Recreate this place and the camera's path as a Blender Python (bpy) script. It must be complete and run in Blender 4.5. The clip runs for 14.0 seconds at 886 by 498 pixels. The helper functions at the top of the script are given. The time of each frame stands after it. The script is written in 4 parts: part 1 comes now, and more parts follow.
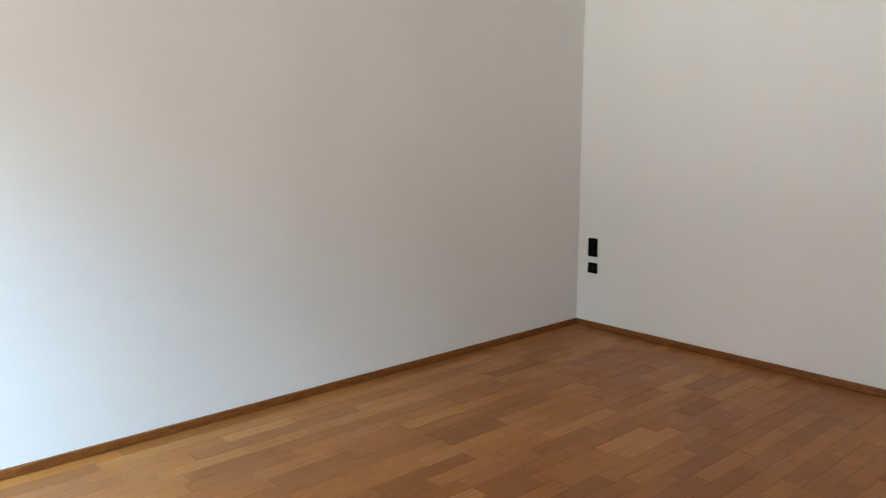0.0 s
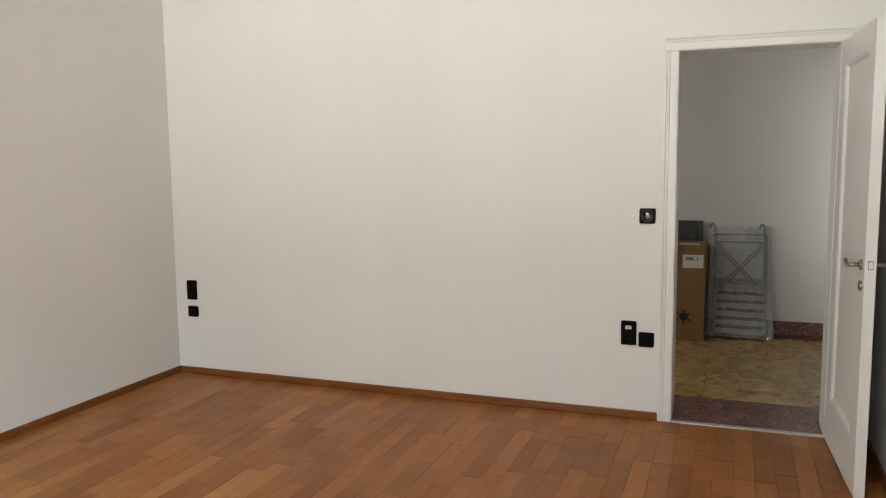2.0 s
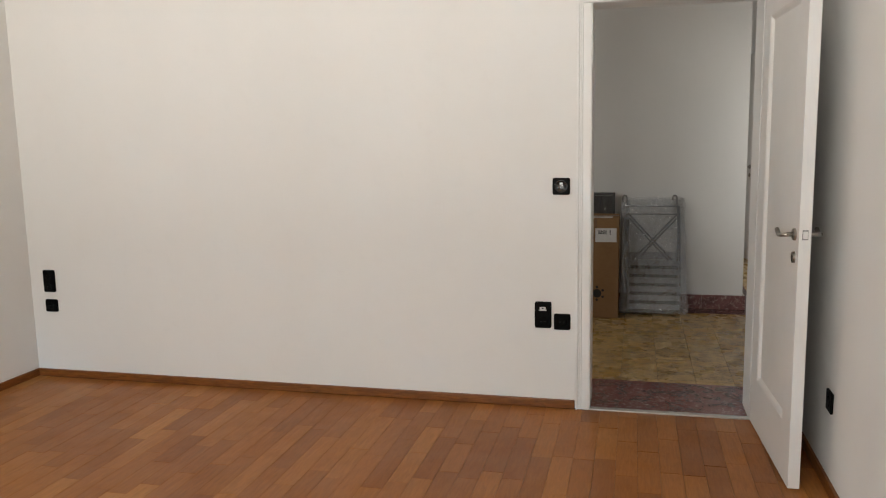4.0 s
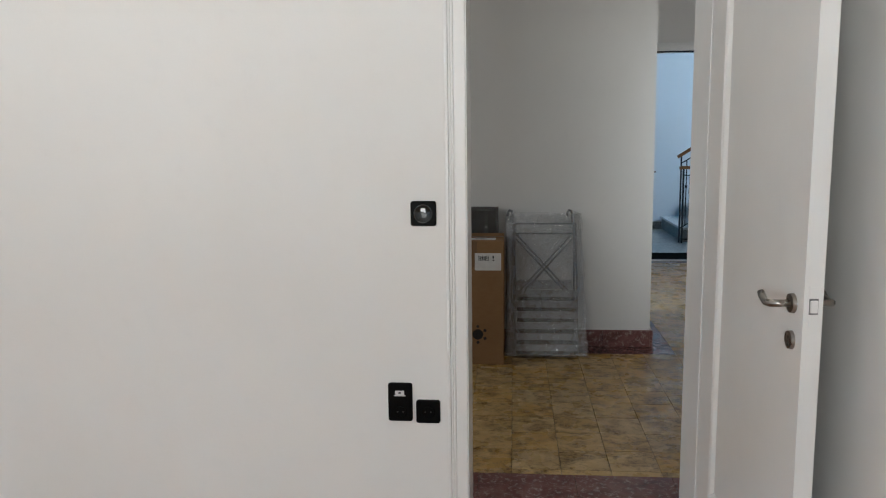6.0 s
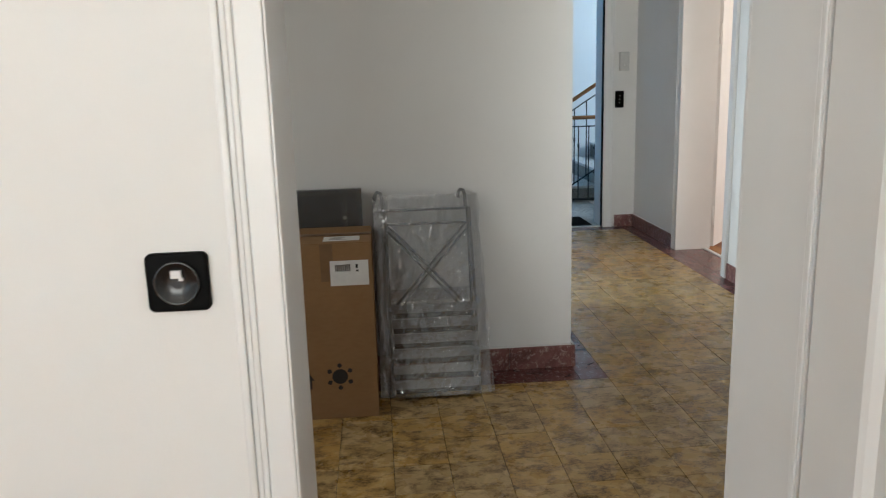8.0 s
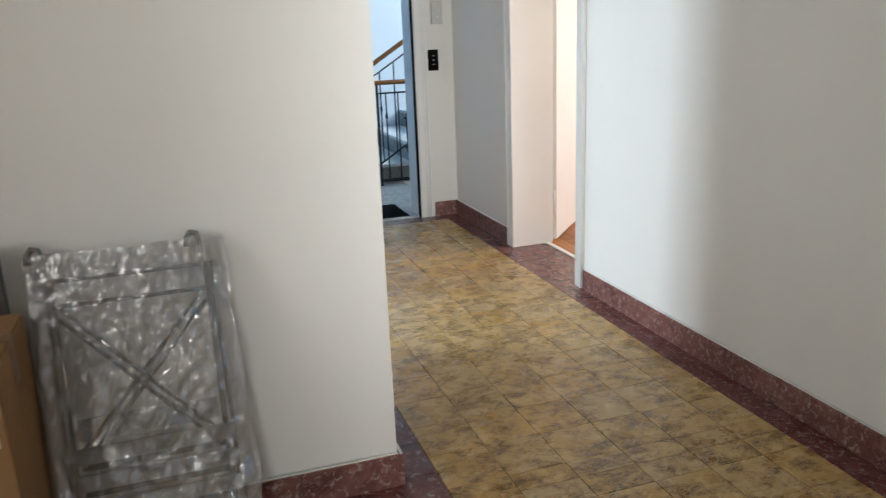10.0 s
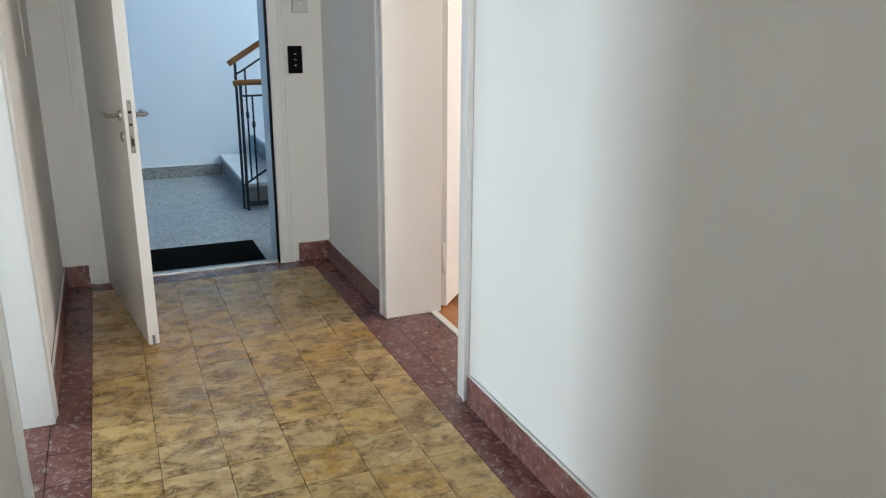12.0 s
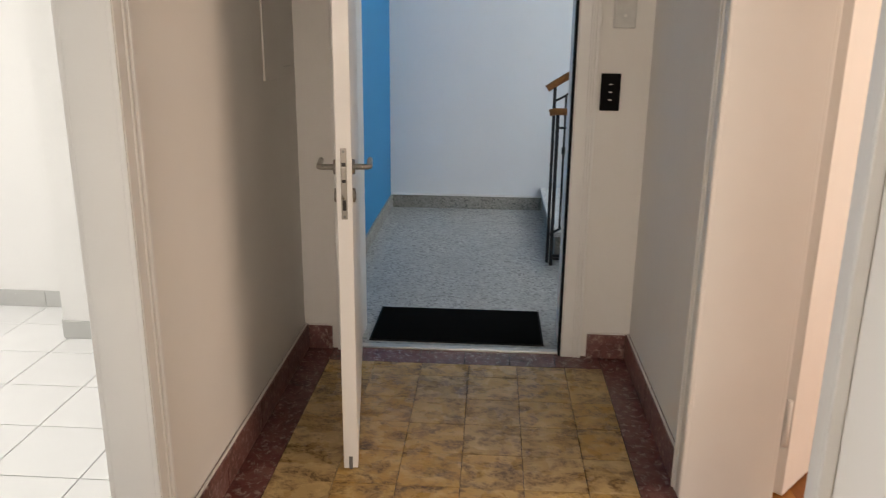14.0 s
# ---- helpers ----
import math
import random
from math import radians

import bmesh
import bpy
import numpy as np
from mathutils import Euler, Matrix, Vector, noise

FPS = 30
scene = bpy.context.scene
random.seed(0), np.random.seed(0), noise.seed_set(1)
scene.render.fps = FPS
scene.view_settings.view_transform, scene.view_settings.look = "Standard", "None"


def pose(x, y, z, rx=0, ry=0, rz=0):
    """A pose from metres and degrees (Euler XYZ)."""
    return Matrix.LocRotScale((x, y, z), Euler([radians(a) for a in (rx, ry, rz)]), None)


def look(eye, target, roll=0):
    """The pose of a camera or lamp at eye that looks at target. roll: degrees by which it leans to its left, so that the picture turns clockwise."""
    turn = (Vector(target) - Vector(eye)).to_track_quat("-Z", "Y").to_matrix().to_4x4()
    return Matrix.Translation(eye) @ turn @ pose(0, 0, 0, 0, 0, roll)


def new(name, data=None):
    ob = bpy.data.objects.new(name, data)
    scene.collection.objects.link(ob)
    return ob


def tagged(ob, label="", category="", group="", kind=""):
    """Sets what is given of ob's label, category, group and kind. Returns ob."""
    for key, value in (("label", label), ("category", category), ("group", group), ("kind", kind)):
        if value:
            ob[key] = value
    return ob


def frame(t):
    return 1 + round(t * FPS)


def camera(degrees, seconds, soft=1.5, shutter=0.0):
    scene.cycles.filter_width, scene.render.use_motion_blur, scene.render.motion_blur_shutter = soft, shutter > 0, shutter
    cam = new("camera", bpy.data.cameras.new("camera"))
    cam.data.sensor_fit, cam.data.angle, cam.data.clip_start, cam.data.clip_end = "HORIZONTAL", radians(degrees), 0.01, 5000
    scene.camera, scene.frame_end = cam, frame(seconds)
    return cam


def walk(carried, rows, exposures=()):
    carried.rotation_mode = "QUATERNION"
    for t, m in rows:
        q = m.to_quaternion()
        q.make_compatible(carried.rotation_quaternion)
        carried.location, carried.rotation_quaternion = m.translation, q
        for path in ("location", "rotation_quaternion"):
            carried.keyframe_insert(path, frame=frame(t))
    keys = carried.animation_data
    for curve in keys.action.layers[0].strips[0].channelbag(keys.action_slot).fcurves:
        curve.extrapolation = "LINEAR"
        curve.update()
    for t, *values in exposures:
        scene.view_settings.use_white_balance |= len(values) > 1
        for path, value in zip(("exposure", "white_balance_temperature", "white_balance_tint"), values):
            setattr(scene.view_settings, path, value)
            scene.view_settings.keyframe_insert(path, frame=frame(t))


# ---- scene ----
cam = camera(58.9, 14.0, 1.1, 0.2)
PATH = [
    (0, (0.626, -0.106, 1.441), (1.948, 1.359, 1.116), 0.0),
    (0.5, (0.73, -0.113, 1.441), (2.253, 1.147, 1.139), -0.4),
    (1, (0.768, -0.175, 1.433), (2.456, 0.866, 1.168), -0.8),
    (1.5, (0.753, -0.164, 1.423), (2.567, 0.642, 1.174), -0.5),
    (2, (0.744, -0.182, 1.416), (2.606, 0.511, 1.188), -0.6),
    (4.5, (1.474, -0.086, 1.35), (3.407, 0.339, 1.062), -0.6),
    (5, (1.815, -0.1, 1.376), (3.761, 0.275, 1.105), 0.0),
    (5.5, (2.155, -0.053, 1.379), (4.115, 0.249, 1.117), -0.2),
    (6, (2.489, -0.041, 1.364), (4.459, 0.136, 1.07), -0.7),
    (6.5, (2.893, -0.047, 1.379), (4.861, 0.093, 1.05), -0.6),
    (7, (3.261, -0.013, 1.366), (5.23, 0.072, 1.024), -1.2),
    (9.3, (4.904, -0.2, 1.365), (6.785, -0.643, 0.847), -1.4),
    (9.5, (5.063, -0.261, 1.375), (6.939, -0.724, 0.858), -1.6),
    (10, (5.343, -0.393, 1.355), (7.171, -0.995, 0.812), -2.3),
    (10.5, (5.678, -0.531, 1.39), (7.386, -1.415, 0.838), -2.7),
    (11, (5.948, -0.829, 1.35), (7.592, -1.825, 0.798), -2.2),
    (11.5, (6.184, -1.042, 1.354), (7.885, -1.937, 0.801), -0.1),
    (12, (6.472, -1.2, 1.37), (8.235, -1.953, 0.798), 0.3),
    (12.5, (6.754, -1.363, 1.348), (8.583, -1.933, 0.773), -0.0),
    (13, (7.058, -1.522, 1.382), (8.956, -1.785, 0.809), 0.4),
    (13.5, (7.34, -1.632, 1.377), (9.251, -1.736, 0.8), 0.9),
    (14, (7.602, -1.71, 1.393), (9.52, -1.592, 0.838), 0.6),
]
EXPOSURES = [(0, 0.1, 6300, 6), (0.5, 0.24, 6250, 6), (1.5, 0.42, 6600, 7), (2, 0.43, 6600, 7), (4.5, 0.48, 6600, 9), (5.5, 0.46, 6400, 8), (6.25, 0.43, 5950, 6), (7, 0.45, 6150, 5), (9.5, 1.52, 6350, 8), (10.5, 1.17, 6400, 8), (11, 1.13, 6300, 6), (12, 1.17, 6300, 6), (12.5, 1.05, 6800, 10), (13, 0.91, 7400, 13), (13.5, 0.87, 7750, 16), (14, 0.82, 8100, 18)]
walk(cam, [(t, look(eye, target, roll)) for t, eye, target, roll in PATH], EXPOSURES)


# ---- world, sun and large lights ----
def make_world():
    w = bpy.data.worlds.new("sky")
    w.use_nodes = True
    nt = w.node_tree
    sky = nt.nodes.new("ShaderNodeTexSky")
    sky.sky_type, sky.sun_disc = "NISHITA", False
    sky.sun_elevation, sky.sun_rotation = radians(35), radians(90)
    bg = nt.nodes["Background"]
    bg.inputs["Strength"].default_value = 0.08
    nt.links.new(sky.outputs[0], bg.inputs["Color"])
    scene.world = w


def window_light(name, eye, target, sx, sy, watts, colour, spread=180):
    d = bpy.data.lights.new(name, "AREA")
    d.shape, d.size, d.size_y, d.energy, d.color = "RECTANGLE", sx, sy, watts, colour
    d.spread = radians(spread)
    ob = new(name, d)
    ob.matrix_world = look(eye, target)
    return ob


make_world()
sun = bpy.data.lights.new("sun", "SUN")
sun.energy, sun.angle, sun.color = 2.0, radians(0.5), (1.0, 0.95, 0.88)
new("sun", sun).matrix_world = look((30, 0, 21), (0, 0, 0))
# the balcony window of the first room, the kitchen window, the next room's window, the stairwell windows
window_light("window_light_room_sky", (-1.5, 2.3, 2.1), (1.0, 3.3, 0.0), 0.9, 0.9, 33, (0.40, 0.70, 1.0), 50)
window_light("window_light_room", (-1.55, 1.55, 1.3), (3.5, 1.25, 4.0), 2.4, 1.6, 72, (1.0, 0.97, 0.92), 165)
# lamp added outside that window, standing in for bounce from unbuilt ground
window_light("ground_bounce_lamp", (-9.0, 1.8, -0.8), (-1.6, 1.5, 1.6), 8.0, 1.6, 240, (1.0, 0.96, 0.905), 110)
window_light("window_light_kitchen", (9.95, 3.1, 1.75), (8.9, -1.2, 0.5), 1.1, 1.3, 47, (0.80, 0.91, 1.0), 130)
window_light("window_light_next_room", (8.5, -5.55, 1.7), (9.3, -3, 1.3), 2.9, 1.6, 46, (1.0, 0.87, 0.77))
window_light("window_light_stairs", (12.3, -4.7, 2.7), (12.4, -1.6, 0.6), 2.0, 1.6, 52, (0.70, 0.86, 1.0))
# fill lamps in openings added at the hall's unseen west and north ends
window_light("fill_light_hall_west", (4.92, -1.72, 1.6), (9.8, -1.45, 0.9), 0.95, 1.35, 2.4, (1.0, 0.97, 0.93), 46)
window_light("fill_light_hall_north", (5.95, 1.93, 1.65), (6.6, -2.3, 1.2), 0.9, 1.4, 5.8, (1.0, 0.95, 0.89), 150)


# ---- materials ----
def mat(name, rough=0.5, metal=0.0, spec=0.5):
    m = bpy.data.materials.new(name)
    m.use_nodes = True
    nt = m.node_tree
    b = nt.nodes["Principled BSDF"]
    b.inputs["Roughness"].default_value = rough
    b.inputs["Metallic"].default_value = metal
    b.inputs["Specular IOR Level"].default_value = spec
    return m, nt, b


def node(nt, kind, **values):
    n = nt.nodes.new(kind)
    for k, v in values.items():
        n.inputs[k.replace("_", " ")].default_value = v
    return n


def coords(nt, scale=(1, 1, 1), kind="Object", rot=(0, 0, 0)):
    c = nt.nodes.new("ShaderNodeTexCoord")
    m = nt.nodes.new("ShaderNodeMapping")
    m.inputs["Scale"].default_value = scale
    m.inputs["Rotation"].default_value = rot
    nt.links.new(c.outputs[kind], m.inputs["Vector"])
    return m.outputs["Vector"]


def world_coords(nt, scale=(1, 1, 1)):
    g = nt.nodes.new("ShaderNodeNewGeometry")
    m = nt.nodes.new("ShaderNodeMapping")
    m.inputs["Scale"].default_value = scale
    nt.links.new(g.outputs["Position"], m.inputs["Vector"])
    return m.outputs["Vector"]


def noise_of(nt, vec, scale, detail=4, rough=0.55, distort=0.0):
    n = nt.nodes.new("ShaderNodeTexNoise")
    n.inputs["Scale"].default_value, n.inputs["Detail"].default_value = scale, detail
    n.inputs["Roughness"].default_value, n.inputs["Distortion"].default_value = rough, distort
    nt.links.new(vec, n.inputs["Vector"])
    return n.outputs["Fac"]


def ramp(nt, fac, stops):
    r = nt.nodes.new("ShaderNodeValToRGB")
    els = r.color_ramp.elements
    while len(els) < len(stops):
        els.new(0.5)
    for e, (p, c) in zip(els, stops):
        e.position, e.color = p, (*c, 1)
    nt.links.new(fac, r.inputs["Fac"])
    return r.outputs["Color"]


def mix(nt, a, b, fac, blend="MIX"):
    m = nt.nodes.new("ShaderNodeMix")
    m.data_type, m.blend_type = "RGBA", blend
    for sock, v in ((m.inputs[0], fac), (m.inputs[6], a), (m.inputs[7], b)):
        if isinstance(v, (int, float)):
            sock.default_value = v
        elif isinstance(v, tuple):
            sock.default_value = (*v, 1)
        else:
            nt.links.new(v, sock)
    return m.outputs[2]


def bump(nt, b, height, strength=0.2, distance=0.002):
    n = nt.nodes.new("ShaderNodeBump")
    n.inputs["Strength"].default_value, n.inputs["Distance"].default_value = strength, distance
    nt.links.new(height, n.inputs["Height"])
    nt.links.new(n.outputs[0], b.inputs["Normal"])


def rand_of(nt, lo, hi):
    o = nt.nodes.new("ShaderNodeObjectInfo")
    r = nt.nodes.new("ShaderNodeMapRange")
    r.inputs["To Min"].default_value, r.inputs["To Max"].default_value = lo, hi
    nt.links.new(o.outputs["Random"], r.inputs["Value"])
    return r.outputs[0]


def island_of(nt):
    return nt.nodes.new("ShaderNodeNewGeometry").outputs["Random Per Island"]


def plaster(name, colour, rough=0.85):
    m, nt, b = mat(name, rough, spec=0.25)
    v = world_coords(nt)
    big = ramp(nt, noise_of(nt, v, 1.3, 3), [(0.3, tuple(c * 0.965 for c in colour)), (0.7, colour)])
    b_in = mix(nt, big, tuple(c * 0.95 for c in colour), ramp(nt, noise_of(nt, v, 14, 4), [(0.55, (0, 0, 0)), (0.8, (0.5, 0.5, 0.5))]))
    # vertical streaks: soft bands of window light put into the wall colour
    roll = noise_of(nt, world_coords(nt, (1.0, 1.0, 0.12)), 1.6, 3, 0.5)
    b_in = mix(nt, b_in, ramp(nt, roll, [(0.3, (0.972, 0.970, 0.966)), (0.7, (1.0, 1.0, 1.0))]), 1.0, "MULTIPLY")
    nt.links.new(b_in, b.inputs["Base Color"])
    bump(nt, b, noise_of(nt, v, 90, 5, 0.6), 0.25, 0.0012)
    return m


def paint(name, colour, rough=0.35, grain=40):
    m, nt, b = mat(name, rough, spec=0.45)
    v = world_coords(nt)
    nt.links.new(ramp(nt, noise_of(nt, v, 3.0, 4), [(0.3, tuple(c * 0.95 for c in colour)), (0.7, colour)]), b.inputs["Base Color"])
    nt.links.new(ramp(nt, noise_of(nt, v, 8, 3), [(0.3, (rough * 0.85,) * 3), (0.7, (rough * 1.2,) * 3)]), b.inputs["Roughness"])
    bump(nt, b, noise_of(nt, v, grain, 3), 0.12, 0.0008)
    return m


def parquet(name, pieces=True, dark=(0.275, 0.098, 0.023), mid=(0.37, 0.142, 0.033), light=(0.46, 0.205, 0.058)):
    m, nt, b = mat(name, 0.38, spec=0.32)
    v = world_coords(nt, (1.2, 9, 9))
    r = rand_of(nt, 0, 1) if pieces else island_of(nt)
    tone = ramp(nt, r, [(0.0, dark), (0.3, tuple(0.5 * (a + c) for a, c in zip(dark, mid))), (0.55, mid), (0.9, tuple(0.6 * a + 0.4 * c for a, c in zip(mid, light))), (1.0, light)])
    add = nt.nodes.new("ShaderNodeVectorMath")
    add.operation = "ADD"
    sc = nt.nodes.new("ShaderNodeVectorMath")
    sc.operation = "SCALE"
    sc.inputs[0].default_value = (17.0, 31.0, 5.0)
    nt.links.new(r, sc.inputs["Scale"])
    nt.links.new(v, add.inputs[0])
    nt.links.new(sc.outputs[0], add.inputs[1])
    grain = noise_of(nt, add.outputs[0], 9, 6, 0.65, 0.8)
    col = mix(nt, tone, ramp(nt, grain, [(0.35, (0.62, 0.56, 0.5)), (0.65, (1.08, 1.06, 1.04))]), 0.55, "MULTIPLY")
    wear = noise_of(nt, world_coords(nt), 1.6, 4)
    col = mix(nt, col, mix(nt, col, (0.9, 0.86, 0.8), 1.0, "MULTIPLY"), ramp(nt, wear, [(0.4, (0, 0, 0)), (0.65, (1, 1, 1))]))
    nt.links.new(col, b.inputs["Base Color"])
    nt.links.new(ramp(nt, noise_of(nt, world_coords(nt), 5, 4), [(0.3, (0.30,) * 3), (0.75, (0.5,) * 3)]), b.inputs["Roughness"])
    bump(nt, b, grain, 0.15, 0.0008)
    return m


def wood(name, dark, light, stretch=(2, 14, 14), rough=0.4):
    m, nt, b = mat(name, rough, spec=0.4)
    g = noise_of(nt, world_coords(nt, stretch), 5, 6, 0.6, 0.9)
    nt.links.new(ramp(nt, g, [(0.3, dark), (0.7, light)]), b.inputs["Base Color"])
    bump(nt, b, g, 0.12, 0.001)
    return m


def yellow_marble(name, r_of):
    m, nt, b = mat(name, 0.26, spec=0.38)
    r = r_of(nt)
    sc = nt.nodes.new("ShaderNodeVectorMath")
    sc.operation = "SCALE"
    sc.inputs[0].default_value = (7.0, 13.0, 3.0)
    nt.links.new(r, sc.inputs["Scale"])
    add = nt.nodes.new("ShaderNodeVectorMath")
    nt.links.new(world_coords(nt, (1.12, 0.75, 1)), add.inputs[0])
    nt.links.new(sc.outputs[0], add.inputs[1])
    v = add.outputs[0]
    base = ramp(nt, r, [(0.0, (0.50, 0.298, 0.082)), (0.35, (0.54, 0.345, 0.118)), (0.7, (0.52, 0.35, 0.143)), (1.0, (0.49, 0.345, 0.163))])
    pale = ramp(nt, noise_of(nt, v, 17, 6, 0.68, 0.4), [(0.47, (0, 0, 0)), (0.64, (0.75, 0.75, 0.75))])
    col = mix(nt, base, (0.66, 0.485, 0.24), pale)
    # brown crackle, gathered in clouds
    cloud = ramp(nt, noise_of(nt, v, 15, 4, 0.6, 0.5), [(0.45, (0, 0, 0)), (0.62, (1, 1, 1))])
    crackle = ramp(nt, noise_of(nt, v, 62, 6, 0.75, 0.7), [(0.45, (0, 0, 0)), (0.55, (1, 1, 1))])
    col = mix(nt, col, (0.27, 0.152, 0.048), mix(nt, (0, 0, 0), (0.55, 0.55, 0.55), cloud))
    col = mix(nt, col, (0.13, 0.070, 0.020), mix(nt, (0, 0, 0), crackle, cloud))
    col = mix(nt, col, (0.19, 0.115, 0.045), ramp(nt, noise_of(nt, v, 38, 5, 0.7, 0.4), [(0.57, (0, 0, 0)), (0.69, (0.7, 0.7, 0.7))]))
    nt.links.new(col, b.inputs["Base Color"])
    nt.links.new(ramp(nt, noise_of(nt, world_coords(nt), 6, 5), [(0.3, (0.21,) * 3), (0.75, (0.38,) * 3)]), b.inputs["Roughness"])
    bump(nt, b, noise_of(nt, world_coords(nt), 11, 3), 0.12, 0.0015)
    return m


def red_marble(name, rough=0.26, pale=0.85, lift=(1.0, 1.0, 1.0)):
    m, nt, b = mat(name, rough, spec=0.5)
    v = world_coords(nt)
    cloud = noise_of(nt, v, 9, 5, 0.65, 1.0)
    col = ramp(nt, cloud, [(p, tuple(c * k for c, k in zip(q, lift))) for p, q in ((0.3, (0.075, 0.022, 0.019)), (0.52, (0.155, 0.052, 0.045)), (0.72, (0.215, 0.095, 0.085)))])
    fleck = ramp(nt, noise_of(nt, v, 40, 6, 0.78, 0.6), [(0.58 - pale * 0.06, (0, 0, 0)), (0.70 - pale * 0.06, (pale, pale, pale))])
    col = mix(nt, col, (0.42, 0.315, 0.29), fleck)
    col = mix(nt, col, (0.04, 0.02, 0.02), ramp(nt, noise_of(nt, v, 33, 5, 0.7, 0.6), [(0.60, (0, 0, 0)), (0.7, (0.6, 0.6, 0.6))]))
    nt.links.new(col, b.inputs["Base Color"])
    bump(nt, b, noise_of(nt, v, 15, 3), 0.1, 0.0012)
    return m


def terrazzo(name, base, dark, rough=0.35, scale=75):
    m, nt, b = mat(name, rough, spec=0.5)
    v = world_coords(nt)
    vo = nt.nodes.new("ShaderNodeTexVoronoi")
    vo.inputs["Scale"].default_value = scale
    nt.links.new(v, vo.inputs["Vector"])
    sep = nt.nodes.new("ShaderNodeSeparateColor")
    nt.links.new(vo.outputs["Color"], sep.inputs[0])
    chips = ramp(nt, sep.outputs[0], [(0.0, dark), (0.3, base), (0.75, tuple(min(0.9, c * 1.2) for c in base)), (1.0, tuple(min(0.9, c * 1.55) for c in base))])
    col = mix(nt, chips, tuple(c * 0.85 for c in base), ramp(nt, noise_of(nt, v, 2.2, 4), [(0.35, (0.5,) * 3), (0.65, (0.05,) * 3)]))
    nt.links.new(col, b.inputs["Base Color"])
    nt.links.new(ramp(nt, noise_of(nt, v, 7, 4), [(0.3, (rough * 0.8,) * 3), (0.7, (rough * 1.3,) * 3)]), b.inputs["Roughness"])
    bump(nt, b, noise_of(nt, v, 60, 4), 0.1, 0.001)
    return m


def plain(name, colour, rough=0.5, metal=0.0, vary=0.12, scale=25, spec=0.5):
    m, nt, b = mat(name, rough, metal, spec)
    v = world_coords(nt)
    nt.links.new(ramp(nt, noise_of(nt, v, scale, 4), [(0.3, tuple(c * (1 - vary) for c in colour)), (0.7, colour)]), b.inputs["Base Color"])
    nt.links.new(ramp(nt, noise_of(nt, v, scale * 1.7, 3), [(0.3, (rough * 0.85,) * 3), (0.7, (min(1, rough * 1.15),) * 3)]), b.inputs["Roughness"])
    return m


def cardboard(name):
    m, nt, b = mat(name, 0.8, spec=0.2)
    v = world_coords(nt, (7, 7, 16))
    col = mix(nt, (0.29, 0.168, 0.081), (0.275, 0.158, 0.075), ramp(nt, noise_of(nt, v, 4, 4), [(0.4, (0, 0, 0)), (0.65, (1, 1, 1))]))
    col = mix(nt, col, (0.23, 0.13, 0.06), ramp(nt, noise_of(nt, world_coords(nt), 5, 4), [(0.55, (0, 0, 0)), (0.8, (0.6, 0.6, 0.6))]))
    nt.links.new(col, b.inputs["Base Color"])
    bump(nt, b, noise_of(nt, v, 10, 3), 0.05, 0.0006)
    return m


def film(name, haze=0.15, ior=2.1, crease=0.85):
    m = bpy.data.materials.new(name)
    m.use_nodes = True
    nt = m.node_tree
    nt.nodes.clear()
    out = nt.nodes.new("ShaderNodeOutputMaterial")
    tr = nt.nodes.new("ShaderNodeBsdfTransparent")
    tr.inputs[0].default_value = (0.97, 0.97, 0.97, 1)
    gl = nt.nodes.new("ShaderNodeBsdfGlossy")
    gl.inputs["Roughness"].default_value = 0.06
    gl.inputs[0].default_value = (1, 1, 1, 1)
    df = nt.nodes.new("ShaderNodeBsdfDiffuse")
    df.inputs[0].default_value = (0.82, 0.82, 0.82, 1)
    fr = nt.nodes.new("ShaderNodeFresnel")
    fr.inputs["IOR"].default_value = ior
    bp = nt.nodes.new("ShaderNodeBump")
    bp.inputs["Strength"].default_value, bp.inputs["Distance"].default_value = crease, 0.016
    warp = nt.nodes.new("ShaderNodeVectorMath")
    wn = nt.nodes.new("ShaderNodeTexNoise")
    wn.inputs["Scale"].default_value = 7
    v = world_coords(nt, (1, 1, 0.5))
    nt.links.new(v, wn.inputs["Vector"])
    nt.links.new(v, warp.inputs[0])
    sc = nt.nodes.new("ShaderNodeVectorMath")
    sc.operation = "SCALE"
    sc.inputs["Scale"].default_value = 0.16
    nt.links.new(wn.outputs["Color"], sc.inputs[0])
    nt.links.new(sc.outputs[0], warp.inputs[1])
    heights = []
    for scale in (17, 41):
        vo = nt.nodes.new("ShaderNodeTexVoronoi")
        vo.inputs["Scale"].default_value = scale
        nt.links.new(warp.outputs[0], vo.inputs["Vector"])
        heights.append(vo.outputs["Distance"])
    h = nt.nodes.new("ShaderNodeMath")
    h.operation = "MULTIPLY_ADD"
    h.inputs[1].default_value = 0.45
    nt.links.new(heights[1], h.inputs[0])
    nt.links.new(heights[0], h.inputs[2])
    nt.links.new(h.outputs[0], bp.inputs["Height"])
    for n in (gl, df, fr):
        nt.links.new(bp.outputs[0], n.inputs["Normal"])
    a = nt.nodes.new("ShaderNodeMixShader")
    a.inputs[0].default_value = haze
    nt.links.new(tr.outputs[0], a.inputs[1])
    nt.links.new(df.outputs[0], a.inputs[2])
    c = nt.nodes.new("ShaderNodeMixShader")
    nt.links.new(fr.outputs[0], c.inputs[0])
    nt.links.new(a.outputs[0], c.inputs[1])
    nt.links.new(gl.outputs[0], c.inputs[2])
    nt.links.new(c.outputs[0], out.inputs[0])
    return m


